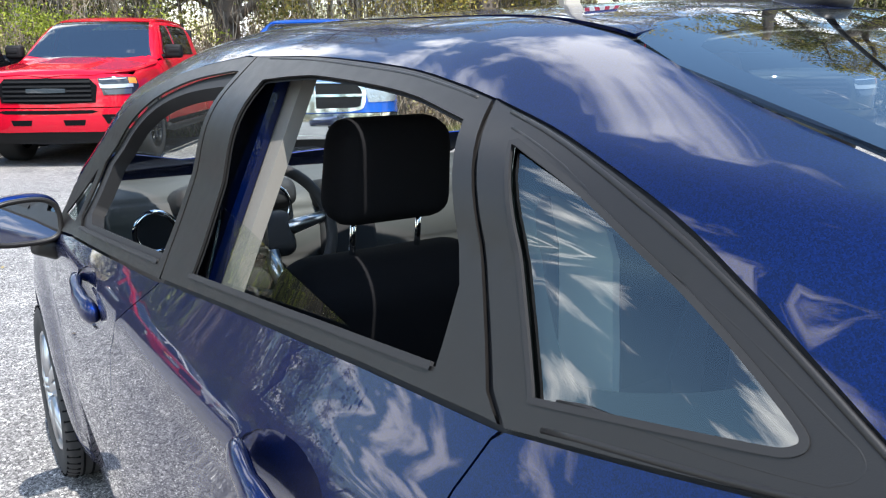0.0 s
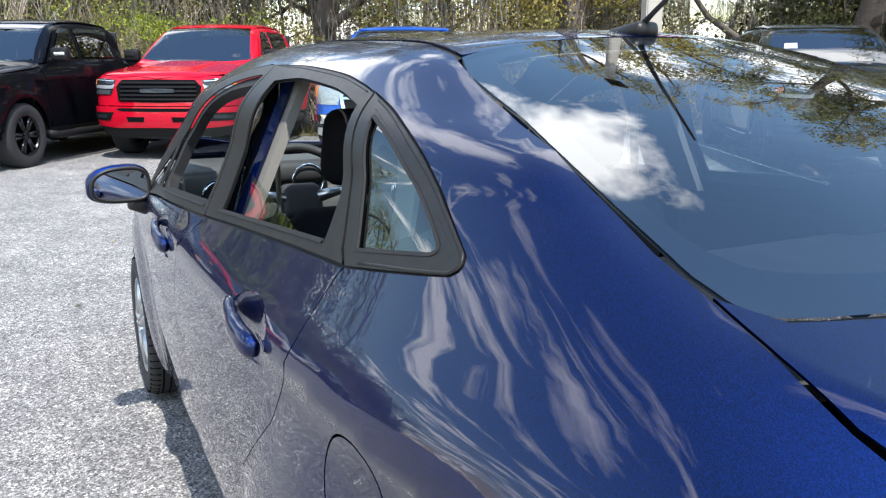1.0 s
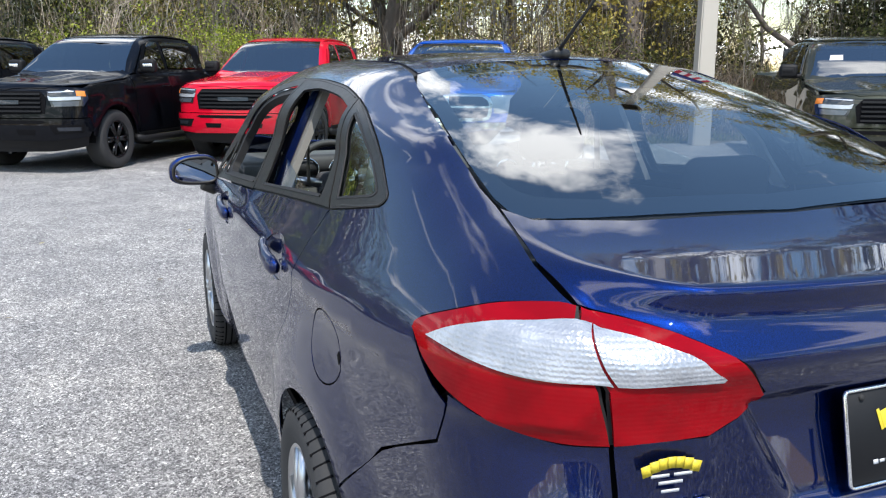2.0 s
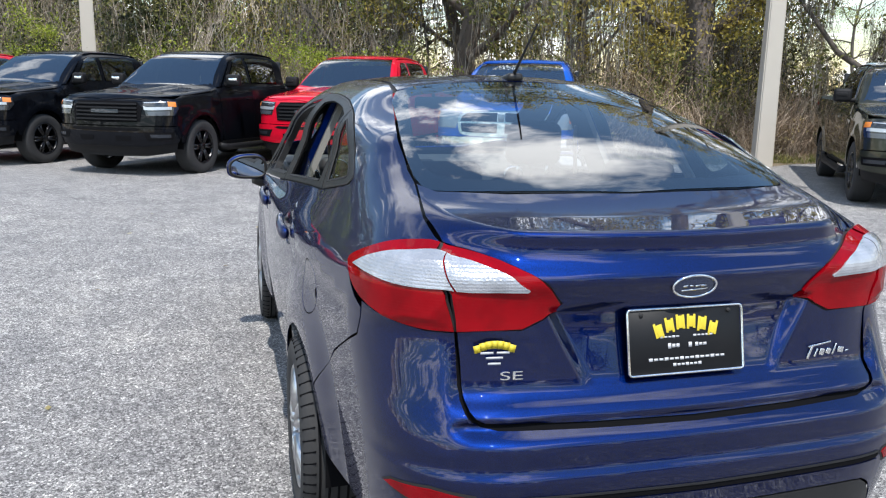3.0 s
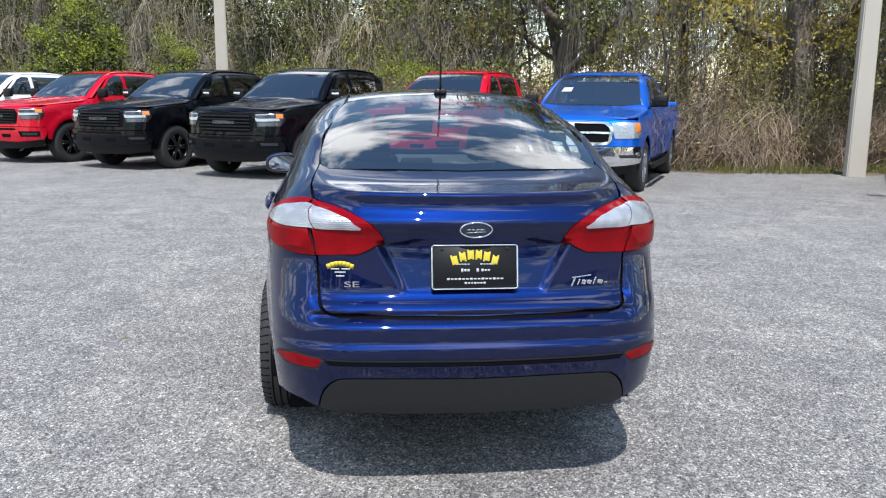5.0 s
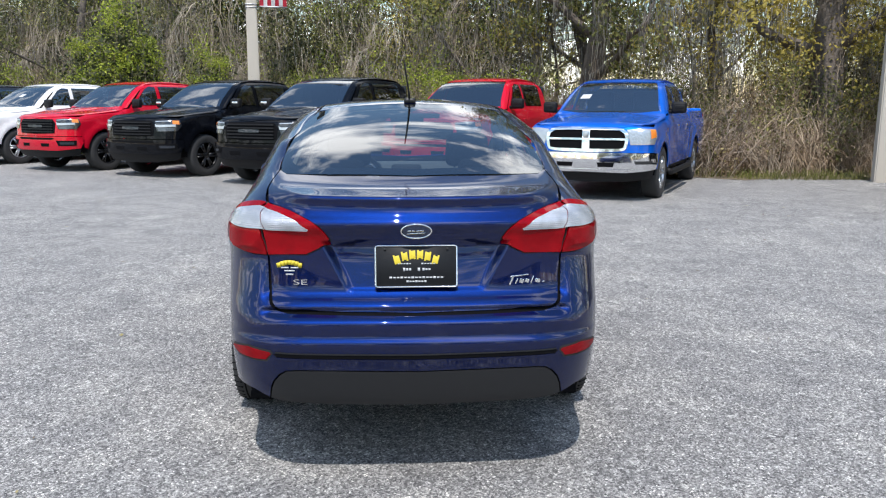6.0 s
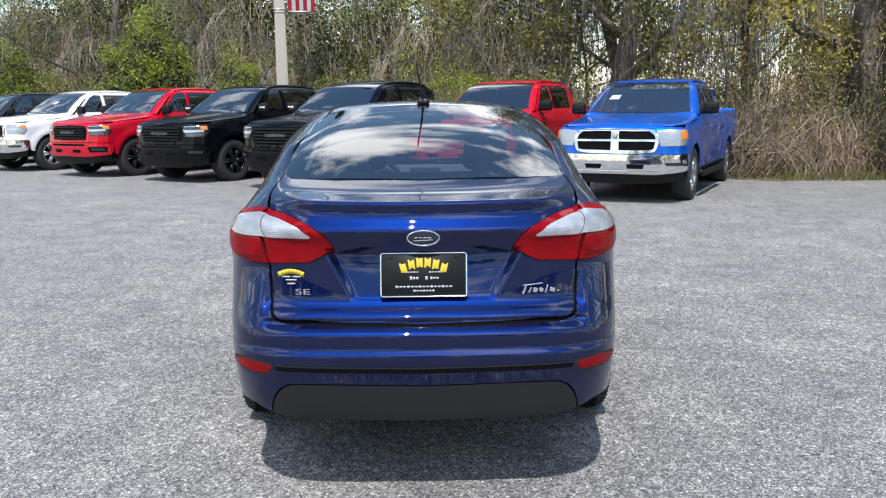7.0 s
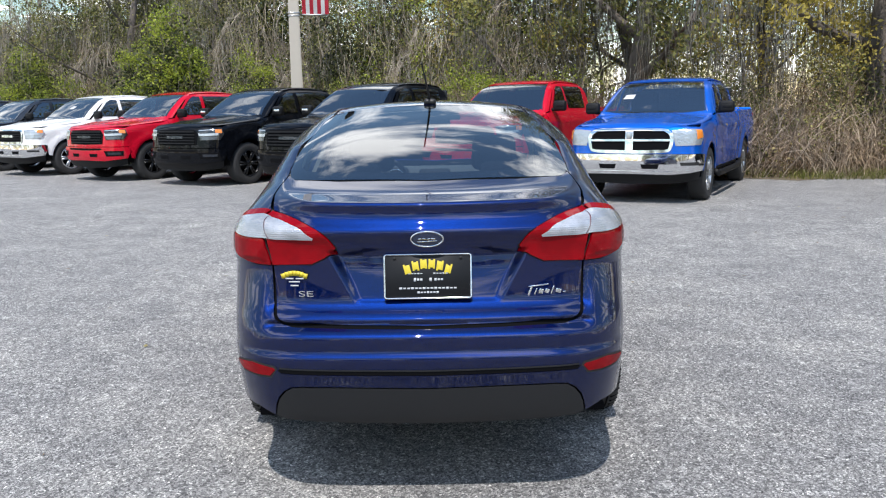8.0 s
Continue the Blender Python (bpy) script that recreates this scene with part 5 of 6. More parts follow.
            bmesh.ops.bisect_plane(bm, geom=bm.verts[:] + bm.edges[:] + bm.faces[:], plane_co=(0, 0, -0.02), plane_no=(0, 0, -1), clear_outer=True)
            part("wheel_well", bm, GAP, w)
        # headlamp with white reflector strip and amber marker
        lamp = new("headlamp")
        lamp.parent = truck
        tall = 0.885 if grille != "chrome" else 0.86
        for n, pts, mat, up in (("lens", [(0.60, 0.1, 1.085), (0.78, 0.15, 1.10), (0.95, 0.36, 1.085), (0.975, 0.38, 0.99), (0.95, 0.3, tall + 0.01), (0.66, 0.1, tall)], HEADLAMP if grille == "chrome" or coat is WHITE else LAMP_DARK, 0.006),
                                ("reflector_strip", [(0.61, 0.1, 1.030), (0.66, 0.1, 1.012), (0.95, 0.27, 1.020), (0.95, 0.27, 0.978), (0.74, 0.12, 0.965), (0.63, 0.1, 0.968)], LAMP_SILVER, 0.010),
                                ("light_strip", [(0.62, 0.1, 1.076), (0.90, 0.22, 1.086), (0.90, 0.22, 1.072), (0.63, 0.1, 1.062)], LAMP_SILVER, 0.010),
                                ("amber_marker", [(0.905, 0.24, 1.080), (0.955, 0.34, 1.075), (0.962, 0.34, 1.015 if grille == "black" else 0.98), (0.905, 0.24, 1.02 if grille == "black" else 0.95)], LENS_AMBER, 0.011),
                                ("lower_lens", [(0.67, 0.1, 0.948), (0.94, 0.25, 0.960), (0.92, 0.25, 0.895), (0.70, 0.1, 0.892)], HEADLAMP if coat is WHITE else LAMP_GREY, 0.008)):
            if n in ("lower_lens", "reflector_strip", "light_strip") and grille == "chrome":
                continue
            panel(n, pts, T_FRONT, mat, lamp, f=truck_shape, mirror=flip, raise_=up, cell=0.04, gap=0.001, far=3.0, snap=True)
        if bumper is not CHROME:
            panel("fog_lamp_recess", [(0.62, 0.1, 0.655), (0.94, 0.28, 0.66), (0.93, 0.27, 0.56), (0.68, 0.1, 0.55)], T_FRONT, GAP, truck, f=truck_shape, mirror=flip, raise_=0.033, cell=0.05, far=3.0, snap=True, lip=0)
        panel("fog_lamp", [(0.72, 0.1, 0.625), (0.90, 0.25, 0.63), (0.90, 0.25, 0.585), (0.74, 0.1, 0.58)], T_FRONT, GREY if bumper is not CHROME else RUBBER, truck, f=truck_shape, mirror=flip, raise_=0.036, cell=0.05, far=3.0, snap=True)
        bm = bmesh.new()
        box(bm, (0.14, 0.05, 0.42), (s * 0.90, 5.85, 1.08), bevel=0.015)
        part("tail_lamp", bm, LENS_RED, truck)
    mirror_run = lambda run: both([(x, y, z) for x, y, z in run])
    sheet("bonnet", mirror_run([(0, 0.045, 1.2), (-0.55, 0.10, 1.2), (-0.78, 0.19, 1.2), (-0.89, 0.33, 1.2), (-0.94, 0.55, 1.2), (-0.95, 0.9, 1.2), (-0.955, 1.44, 1.3), (-0.90, 1.52, 1.3), (-0.5, 1.42, 1.3), (0, 1.39, 1.3)]), T_TOP, coat)
    sheet("roof", mirror_run([(0, 2.20, 1.9), (-0.5, 2.22, 1.9), (-0.68, 2.28, 1.9), (-0.70, 3.66, 1.9), (0, 3.70, 1.9)]), T_TOP, coat)
    screen = mirror_run([(0, 2.18, 1.84), (-0.5, 2.19, 1.83), (-0.65, 2.22, 1.82), (-0.80, 1.62, 1.48), (-0.86, 1.47, 1.36), (-0.5, 1.40, 1.34), (0, 1.37, 1.32)])
    sheet("windscreen", screen, T_SCREEN, glass, "dark tinted windscreen", lip=0.005)
    for flip in (False, True):
        sheet("pillar", [(0.61, 2.20, 1.82), (0.64, 2.32, 1.88), (0.78, 2.20, 1.76), (0.80, 2.05, 1.72), (0.95, 1.58, 1.33), (0.93, 1.42, 1.31), (0.83, 1.46, 1.34), (0.77, 1.62, 1.48)], Along((-0.6, 0.6, -0.5)), coat, mirror=not flip, raise_=-0.005)
        sheet("roof_rail", [(0.62, 2.24, 1.88), (0.72, 2.10, 1.76), (0.78, 2.45, 1.82), (0.78, 3.45, 1.82), (0.78, 3.66, 1.75), (0.62, 3.68, 1.86)], Along((-0.6, 0, -0.8)), coat, mirror=not flip, raise_=-0.016)
    sheet("front_fascia", mirror_run([(0, 0.1, 1.142), (-0.60, 0.15, 1.135), (-0.90, 0.3, 1.125), (-0.98, 0.42, 1.12), (-0.99, 0.395, 0.74), (-0.70, 0.1, 0.74), (0, 0, 0.74)]), T_FRONT, coat, far=3.0, snap=True, raise_=-0.003)
    sheet("front_bumper", mirror_run([(0, 0, 0.735), (-0.70, 0.1, 0.735), (-0.99, 0.40, 0.735), (-0.98, 0.40, 0.60), (-0.96, 0.35, 0.50), (-0.60, 0.1, 0.455), (0, 0, 0.45)]), T_FRONT, bumper, far=3.0, snap=True, raise_=0.03, lip=0.05)
    sheet("lower_air_dam", mirror_run([(0, 0, 0.455), (-0.6, 0.1, 0.46), (-0.94, 0.4, 0.50), (-0.92, 0.4, 0.36), (-0.6, 0.15, 0.30), (0, 0.05, 0.285)]), T_FRONT, TRUCK_TRIM, far=3.0)
    for x in (-0.32, 0.32):
        sheet("bumper_opening", [(x - 0.14, 0, 0.60), (x + 0.14, 0, 0.60), (x + 0.12, 0, 0.53), (x - 0.12, 0, 0.53)], T_FRONT, GAP, far=3.0, raise_=0.034, lip=0)
    if bumper is not CHROME:
        sheet("bumper_slot", mirror_run([(0, 0, 0.715), (-0.52, 0.08, 0.715), (-0.58, 0.1, 0.69), (-0.50, 0.08, 0.665), (0, 0, 0.66)]), T_FRONT, GAP, far=3.0, raise_=0.033, lip=0)
    if bumper is CHROME:
        sheet("bumper_lip", mirror_run([(0, 0, 0.742), (-0.70, 0.1, 0.742), (-0.97, 0.37, 0.742), (-0.97, 0.37, 0.722), (-0.70, 0.1, 0.722), (0, 0, 0.722)]), T_FRONT, CHROME, far=3.0, raise_=0.044, lip=0.03)
        sheet("bumper_lip", mirror_run([(0, 0, 0.505), (-0.60, 0.1, 0.508), (-0.80, 0.2, 0.52), (-0.80, 0.2, 0.498), (-0.60, 0.1, 0.486), (0, 0, 0.483)]), T_FRONT, CHROME, far=3.0, raise_=0.040, lip=0.03)
    aside = 0.0 if coat is WHITE else -0.48
    if coat in (WHITE, BLUE, OLIVE):
        sheet("windscreen_paper", [(-0.07 + aside, 1.8, 1.66), (0.10 + aside, 1.8, 1.66), (0.08 + aside, 1.8, 1.49), (-0.10 + aside, 1.8, 1.495)], T_SCREEN, WHITE_INK, "white paper hung behind the windscreen", raise_=0.003, lip=0, cell=0.05)
    g = new("grille")
    g.parent = truck
    mesh_zone = mirror_run([(0, 0, 1.095), (-0.54, 0, 1.09), (-0.63, 0, 1.0), (-0.59, 0, 0.80), (0, 0, 0.785)])
    panel("grille_mesh", mesh_zone, T_FRONT, GAP, g, f=truck_shape, raise_=0.004, cell=0.08, far=3.0)
    if grille == "black":
        for i in range(5):
            z = 0.83 + i * 0.055
            panel("grille_bar", mirror_run([(0, 0, z + 0.014), (-0.55, 0, z + 0.014), (-0.55, 0, z - 0.012), (0, 0, z - 0.012)]), T_FRONT, TRUCK_TRIM, g, f=truck_shape, raise_=0.022, cell=0.1, far=3.0, lip=0.018)
        if coat is WHITE:
            panel("grille_frame", mirror_run(flow([(0, 0, 1.105), (-0.52, 0, 1.10), (-0.61, 0, 1.03), (-0.58, 0, 0.80), (-0.50, 0, 0.77), (0, 0, 0.765)], 3)), T_FRONT, CHROME, g, f=truck_shape, raise_=0.014, cell=0.06, far=3.0, lip=0.02,
                  holes=[mirror_run([(0, 0, 1.075), (-0.50, 0, 1.07), (-0.56, 0, 1.01), (-0.53, 0, 0.82), (0, 0, 0.81)])])
        panel("grille_badge", mirror_run([(0, 0, 0.975), (-0.24, 0, 0.97), (-0.24, 0, 0.92), (0, 0, 0.915)]), T_FRONT, GREY if coat is not WHITE else CHROME, g, f=truck_shape, raise_=0.028, cell=0.1, far=3.0)
    else:
        frame_run = mirror_run(flow([(0, 0, 1.118), (-0.30, 0, 1.116), (-0.55, 0, 1.105), (-0.655, 0, 1.045), (-0.675, 0, 0.95), (-0.64, 0, 0.82), (-0.56, 0, 0.77), (-0.30, 0, 0.752), (0, 0, 0.75)], 3))
        panel("grille_frame", frame_run, T_FRONT, CHROME, g, f=truck_shape, raise_=0.02, cell=0.06, far=3.0, lip=0.02,
              holes=[[(x, 0, z) for x, z in ((q, 1.082), (q * 8.7, 1.074), (q * 10.0, 1.028), (q * 10.4, 0.962), (q, 0.962))] for q in (-0.06, 0.06)] + [[(x, 0, z) for x, z in ((q, 0.930), (q * 10.3, 0.930), (q * 9.8, 0.82), (q * 8.6, 0.805), (q, 0.80))] for q in (-0.06, 0.06)])
        bm = bmesh.new()
        box(bm, (0.10, 0.03, 0.15), (0, 0.02, 1.0), bevel=0.012)
        part("grille_emblem", bm, ALLOY, g)
    # dark cabin, bed floor and tailgate
    bm = bmesh.new()
    box(bm, (1.55, 2.0, 0.35), (0, 2.65, 1.17), bevel=0.05)
    part("cabin", bm, GAP, truck)
    for x in (-0.42, 0.42):
        bm = bmesh.new()
        box(bm, (0.50, 0.16, 0.62), (x, 2.62, 1.40), (10, 0, 0), bevel=0.06, segments=3)
        part("seat", bm, CLOTH, truck)
    bm = bmesh.new()
    box(bm, (1.7, 0.05, 0.45), (0, 3.72, 1.55), (4, 0, 0), bevel=0.02)
    part("back_window", bm, FRIT, truck)
    bm = bmesh.new()
    box(bm, (1.86, 0.06, 0.9), (0, 5.84, 0.95), bevel=0.02)
    part("tailgate", bm, coat, truck)
    bm = bmesh.new()
    box(bm, (1.85, 2.0, 0.06), (0, 4.8, 1.30))
    part("bed_cover", bm, RUBBER, truck)
    bm = bmesh.new()
    box(bm, (1.55, 5.0, 0.14), (0, 3.1, 0.50))
    part("chassis", bm, GAP, truck)
    return truck


def park(wheel_x, wheel_y, turn, right=False, k=1.08):
    """The pose that sets a front wheel's outer foot on a place."""
    foot = pose(0, 0, 0, 0, 0, turn) @ Vector((-0.98 if right else 0.98, 0.98, 0)) * k
    return pose(wheel_x - foot.x, wheel_y - foot.y, 0, 0, 0, turn)


def set_down(truck, where, k=1.08):
    truck.matrix_world = where @ Matrix.Scale(k, 4)


black = pickup_truck("pickup_truck", "glossy black crew cab pickup truck with black wheels", BLACK)
set_down(black, park(-1.33, 12.5, -33))
copy_thing(black, park(-4.1, 14.5, -34))
red = pickup_truck("pickup_truck", "bright red crew cab pickup truck with a black grille", RED)
set_down(red, park(0.05, 13.9, -31, True))
copy_thing(red, park(-6.75, 16.2, -34))
white_truck = pickup_truck("pickup_truck", "white crew cab pickup truck with a chrome bumper", WHITE, bumper=CHROME, rims=ALLOY)
set_down(white_truck, park(-9.7, 18.4, -34))
grey = pickup_truck("pickup_truck", "dark grey crew cab pickup truck", GREY)
set_down(grey, park(-12.5, 20.3, -34))
copy_thing(grey, park(-15.3, 22.2, -34))
blue = pickup_truck("pickup_truck", "bright blue pickup truck with chrome grille and bumper", BLUE, "chrome", CHROME, ALLOY, TRUCK_GLASS)
set_down(blue, park(4.26, 10.03, -28, k=1.03), 1.03)
olive = pickup_truck("pickup_truck", "dark olive grey pickup truck on black wheels", OLIVE)
set_down(olive, park(7.49, 7.79, -34, True, 1.03), 1.03)


# ---- woods behind the lot ----
def leafy(name, stops, rough=0.6, through_=0.42):
    """Foliage whose colour differs from leaf to leaf, with some light let through."""
    m = material(name, stops[0][1], rough, spec=0.3)
    g = m.node_tree.nodes.new("ShaderNodeNewGeometry")
    r = ramp(m, g.outputs["Random Per Island"], stops)
    co = objco(m)
    big = node(m, "ShaderNodeTexNoise", Scale=0.9, Detail=3.0)
    join(m, co, big.inputs["Vector"])
    tone = ramp(m, big.outputs["Fac"], ((0.3, (0.65, 0.7, 0.75)), (0.7, (1.25, 1.2, 1.1))))
    mul = m.node_tree.nodes.new("ShaderNodeMix")
    mul.data_type, mul.blend_type = "RGBA", "MULTIPLY"
    mul.inputs["Factor"].default_value = 1.0
    join(m, r.outputs[0], mul.inputs["A"])
    join(m, tone.outputs[0], mul.inputs["B"])
    join(m, mul.outputs["Result"], principled(m).inputs["Base Color"])
    glow = m.node_tree.nodes.new("ShaderNodeBsdfTranslucent")
    join(m, mul.outputs["Result"], glow.inputs[0])
    mix = m.node_tree.nodes.new("ShaderNodeMixShader")
    mix.inputs[0].default_value = through_
    join(m, principled(m).outputs[0], mix.inputs[1])
    join(m, glow.outputs[0], mix.inputs[2])
    join(m, mix.outputs[0], m.node_tree.nodes["Material Output"].inputs[0])
    return m


BARK = grain(material("grey_bark", (0.12, 0.10, 0.085), 0.9), 14, 0.9, 0.03, 8)
TWIG = leafy("brown_twigs", ((0.0, (0.17, 0.12, 0.085)), (0.5, (0.34, 0.255, 0.185)), (1.0, (0.56, 0.46, 0.36))), 0.9, 0.12)
VINE = leafy("grey_brown_vines", ((0.0, (0.12, 0.10, 0.08)), (0.6, (0.26, 0.22, 0.175)), (1.0, (0.48, 0.43, 0.36))), 0.9, 0.1)
MOSS = leafy("grey_hanging_moss", ((0.0, (0.19, 0.175, 0.155)), (0.6, (0.34, 0.32, 0.285)), (1.0, (0.52, 0.49, 0.44))), 0.95, 0.3)
LEAF_GREEN = leafy("yellow_green_leaves", ((0.0, (0.12, 0.16, 0.02)), (0.5, (0.28, 0.34, 0.04)), (1.0, (0.50, 0.54, 0.09))))
LEAF_OLIVE = leafy("olive_leaves", ((0.0, (0.06, 0.072, 0.024)), (0.55, (0.165, 0.175, 0.052)), (1.0, (0.40, 0.37, 0.13))), 0.6, 0.3)
# for the insides of the vine heaps: shade put into the leaf colour
LEAF_SHADE = leafy("shade_toned_inner_leaves", ((0.0, (0.026, 0.034, 0.015)), (0.6, (0.065, 0.075, 0.03)), (1.0, (0.19, 0.18, 0.08))), 0.6, 0.2)
LEAF_BROWN = leafy("dry_brown_leaves", ((0.0, (0.14, 0.09, 0.05)), (0.5, (0.29, 0.21, 0.115)), (1.0, (0.47, 0.40, 0.18))))
LEAF_MIXED = leafy("mixed_brush_leaves", ((0.0, (0.13, 0.10, 0.06)), (0.4, (0.28, 0.22, 0.14)), (0.7, (0.19, 0.20, 0.06)), (1.0, (0.46, 0.43, 0.17))), 0.6, 0.3)
LEAF_GOLD = leafy("golden_young_leaves", ((0.0, (0.26, 0.21, 0.05)), (1.0, (0.60, 0.50, 0.13))))


def raw_mesh(name, verts, faces, mat, smooth=False):
    me = bpy.data.meshes.new(name)
    me.from_pydata([tuple(v) for v in verts], [], faces)
    if smooth:
        me.polygons.foreach_set("use_smooth", [True] * len(me.polygons))
    me.materials.append(mat)
    return me


def leaf_mesh(name, centres, size, mat, rng):
    """Many small pointed leaves, each a bent quad of its own turn."""
    c = np.array(centres)
    n = len(c)
    a = rng.normal(size=(n, 3))
    a /= np.linalg.norm(a, axis=1)[:, None]
    b = np.cross(a, rng.normal(size=(n, 3)))
    b /= np.linalg.norm(b, axis=1)[:, None]
    s = size * rng.uniform(0.55, 1.35, (n, 1))
    v = np.stack([c - a * s, c - b * s * 0.55, c + a * s, c + b * s * 0.55 + np.cross(a, b) * s * 0.25], 1).reshape(-1, 3)
    return raw_mesh(name, v, [(4 * i, 4 * i + 1, 4 * i + 2, 4 * i + 3) for i in range(n)], mat)


def strand_mesh(name, runs, width, mat):
    """Thin three-sided twigs or moss strands along runs of points."""
    verts, faces = [], []
    for run in runs:
        run = np.array(run)
        base = len(verts)
        for i, p in enumerate(run):
            w = width * (1 - 0.75 * i / (len(run) - 1))
            for k in range(3):
                verts.append(p + w * np.array([math.cos(2.1 * k), math.sin(2.1 * k), 0.25 * math.sin(2.1 * k)]))
        for i in range(len(run) - 1):
            for k in range(3):
                faces.append((base + 3 * i + k, base + 3 * i + (k + 1) % 3, base + 3 * i + 3 + (k + 1) % 3, base + 3 * i + 3 + k))
    return raw_mesh(name, verts, faces, mat)


def child(name, me, parent, label=""):
    ob = new(name, me)
    ob.parent = parent
    return tagged(ob, label, kind="stuff")


def wander(rng, start, way, length, n, bend=0.25, rise=0.0):
    """A crooked run of points."""
    p, d = np.array(start, float), np.array(way, float)
    out = [p.copy()]
    for _ in range(n):
        d = d + rng.normal(size=3) * bend + np.array([0, 0, rise])
        d /= np.linalg.norm(d)
        p = p + d * length / n
        out.append(p.copy())
    return out


def bush(seed, high, wide, twigs, leaves, leaf_mat, label, size=0.05):
    rng = np.random.default_rng(seed)
    ob = thing("bush", label, "bush", group="brush along the edge of the lot")
    runs, tips = [], []
    for _ in range(twigs):
        r = wide * 0.5 * math.sqrt(rng.uniform())
        a = rng.uniform(0, 6.283)
        start = (r * math.cos(a), r * math.sin(a) * 0.6, 0)
        lean = np.array([rng.normal() * 0.35, rng.normal() * 0.35, 1.0])
        top = high * rng.uniform(0.45, 1.0) * (1 - 0.35 * (r / (wide * 0.5)) ** 2)
        run = wander(rng, start, lean, top, 6, 0.22, 0.02)
        runs.append(run)
        tips += run[2:]
        for q in run[2:5]:
            if rng.uniform() < 0.75:
                sub = wander(rng, q, rng.normal(size=3) + np.array([0, 0, 0.2]), rng.uniform(0.3, 0.9), 3, 0.35, -0.08)
                runs.append(sub)
                tips += sub[1:]
    child("brushwood", strand_mesh("brushwood", runs, 0.009, TWIG), ob, "bare brown twigs")
    tips = np.array(tips)
    tufts = tips[rng.integers(0, len(tips), leaves // 70 + 1)]
    pts = tufts[rng.integers(0, len(tufts), leaves)] + rng.normal(size=(leaves, 3)) * 0.15
    pts[:, 2] = np.abs(pts[:, 2])
    child("foliage", leaf_mesh("foliage", pts, size, leaf_mat, rng), ob)
    return ob


def vine_heap(seed, high, wide, strands, leaves, leaf_mat, label, size=0.035):
    """A tree or shrub smothered in vines: a lumpy dark leafy dome with trailing bare stems over it."""
    rng = np.random.default_rng(seed)
    ob = thing("bush", label, "bush", group="brush along the edge of the lot")
    lumps = [(rng.uniform(0, 6.283), rng.uniform(0.1, 1.4), rng.uniform(0.75, 1.15)) for _ in range(16)]

    def dome(a, e):
        """A point of the lumpy dome by its bearing and elevation."""
        k = 0.80
        for la, le, lk in lumps:
            d = math.cos(e) * math.cos(le) * math.cos(a - la) + math.sin(e) * math.sin(le)
            k = max(k, lk * (1 - 2.2 * (1 - d))) if d > 0.8 else k
        return np.array([0.5 * wide * k * math.cos(e) ** 0.7 * math.cos(a), 0.5 * wide * k * math.cos(e) ** 0.7 * math.sin(a), high * k * math.sin(e) * 0.95 + 0.1])

    # inner leaves, coloured darker so the heap looks deep and shaded
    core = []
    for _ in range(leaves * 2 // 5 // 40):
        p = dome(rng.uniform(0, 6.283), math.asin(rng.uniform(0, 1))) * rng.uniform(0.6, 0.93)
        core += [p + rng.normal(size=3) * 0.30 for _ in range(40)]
    child("inner_foliage", leaf_mesh("inner_foliage", np.abs(core) * np.sign(np.array(core) * (1, 1, 0) + (0, 0, 1)), size * 1.9, LEAF_SHADE, rng), ob, "inner leaves coloured dark to stand for shade")
    outer = []
    for _ in range(leaves * 3 // 5 // 60):
        p = dome(rng.uniform(0, 6.283), math.asin(rng.uniform(0.02, 1)))
        outer += [p + rng.normal(size=3) * (0.17, 0.17, 0.12) for _ in range(60)]
    outer = np.array(outer)
    outer[:, 2] = np.abs(outer[:, 2])
    child("foliage", leaf_mesh("foliage", outer, size, leaf_mat, rng), ob)
    runs = []
    for _ in range(strands):
        a, e = rng.uniform(0, 6.283), math.asin(rng.uniform(0.15, 1))
        run = []
        for _ in range(7):
            run.append(dome(a, e) * 1.02 + rng.normal(size=3) * 0.05)
            e = max(e - rng.uniform(0.03, 0.16), 0.02)
            a += rng.normal() * 0.09
        runs.append(run)
    child("vine_mass", strand_mesh("vine_mass", runs, 0.010, VINE), ob, "bare grey-brown vine stems")
    return ob


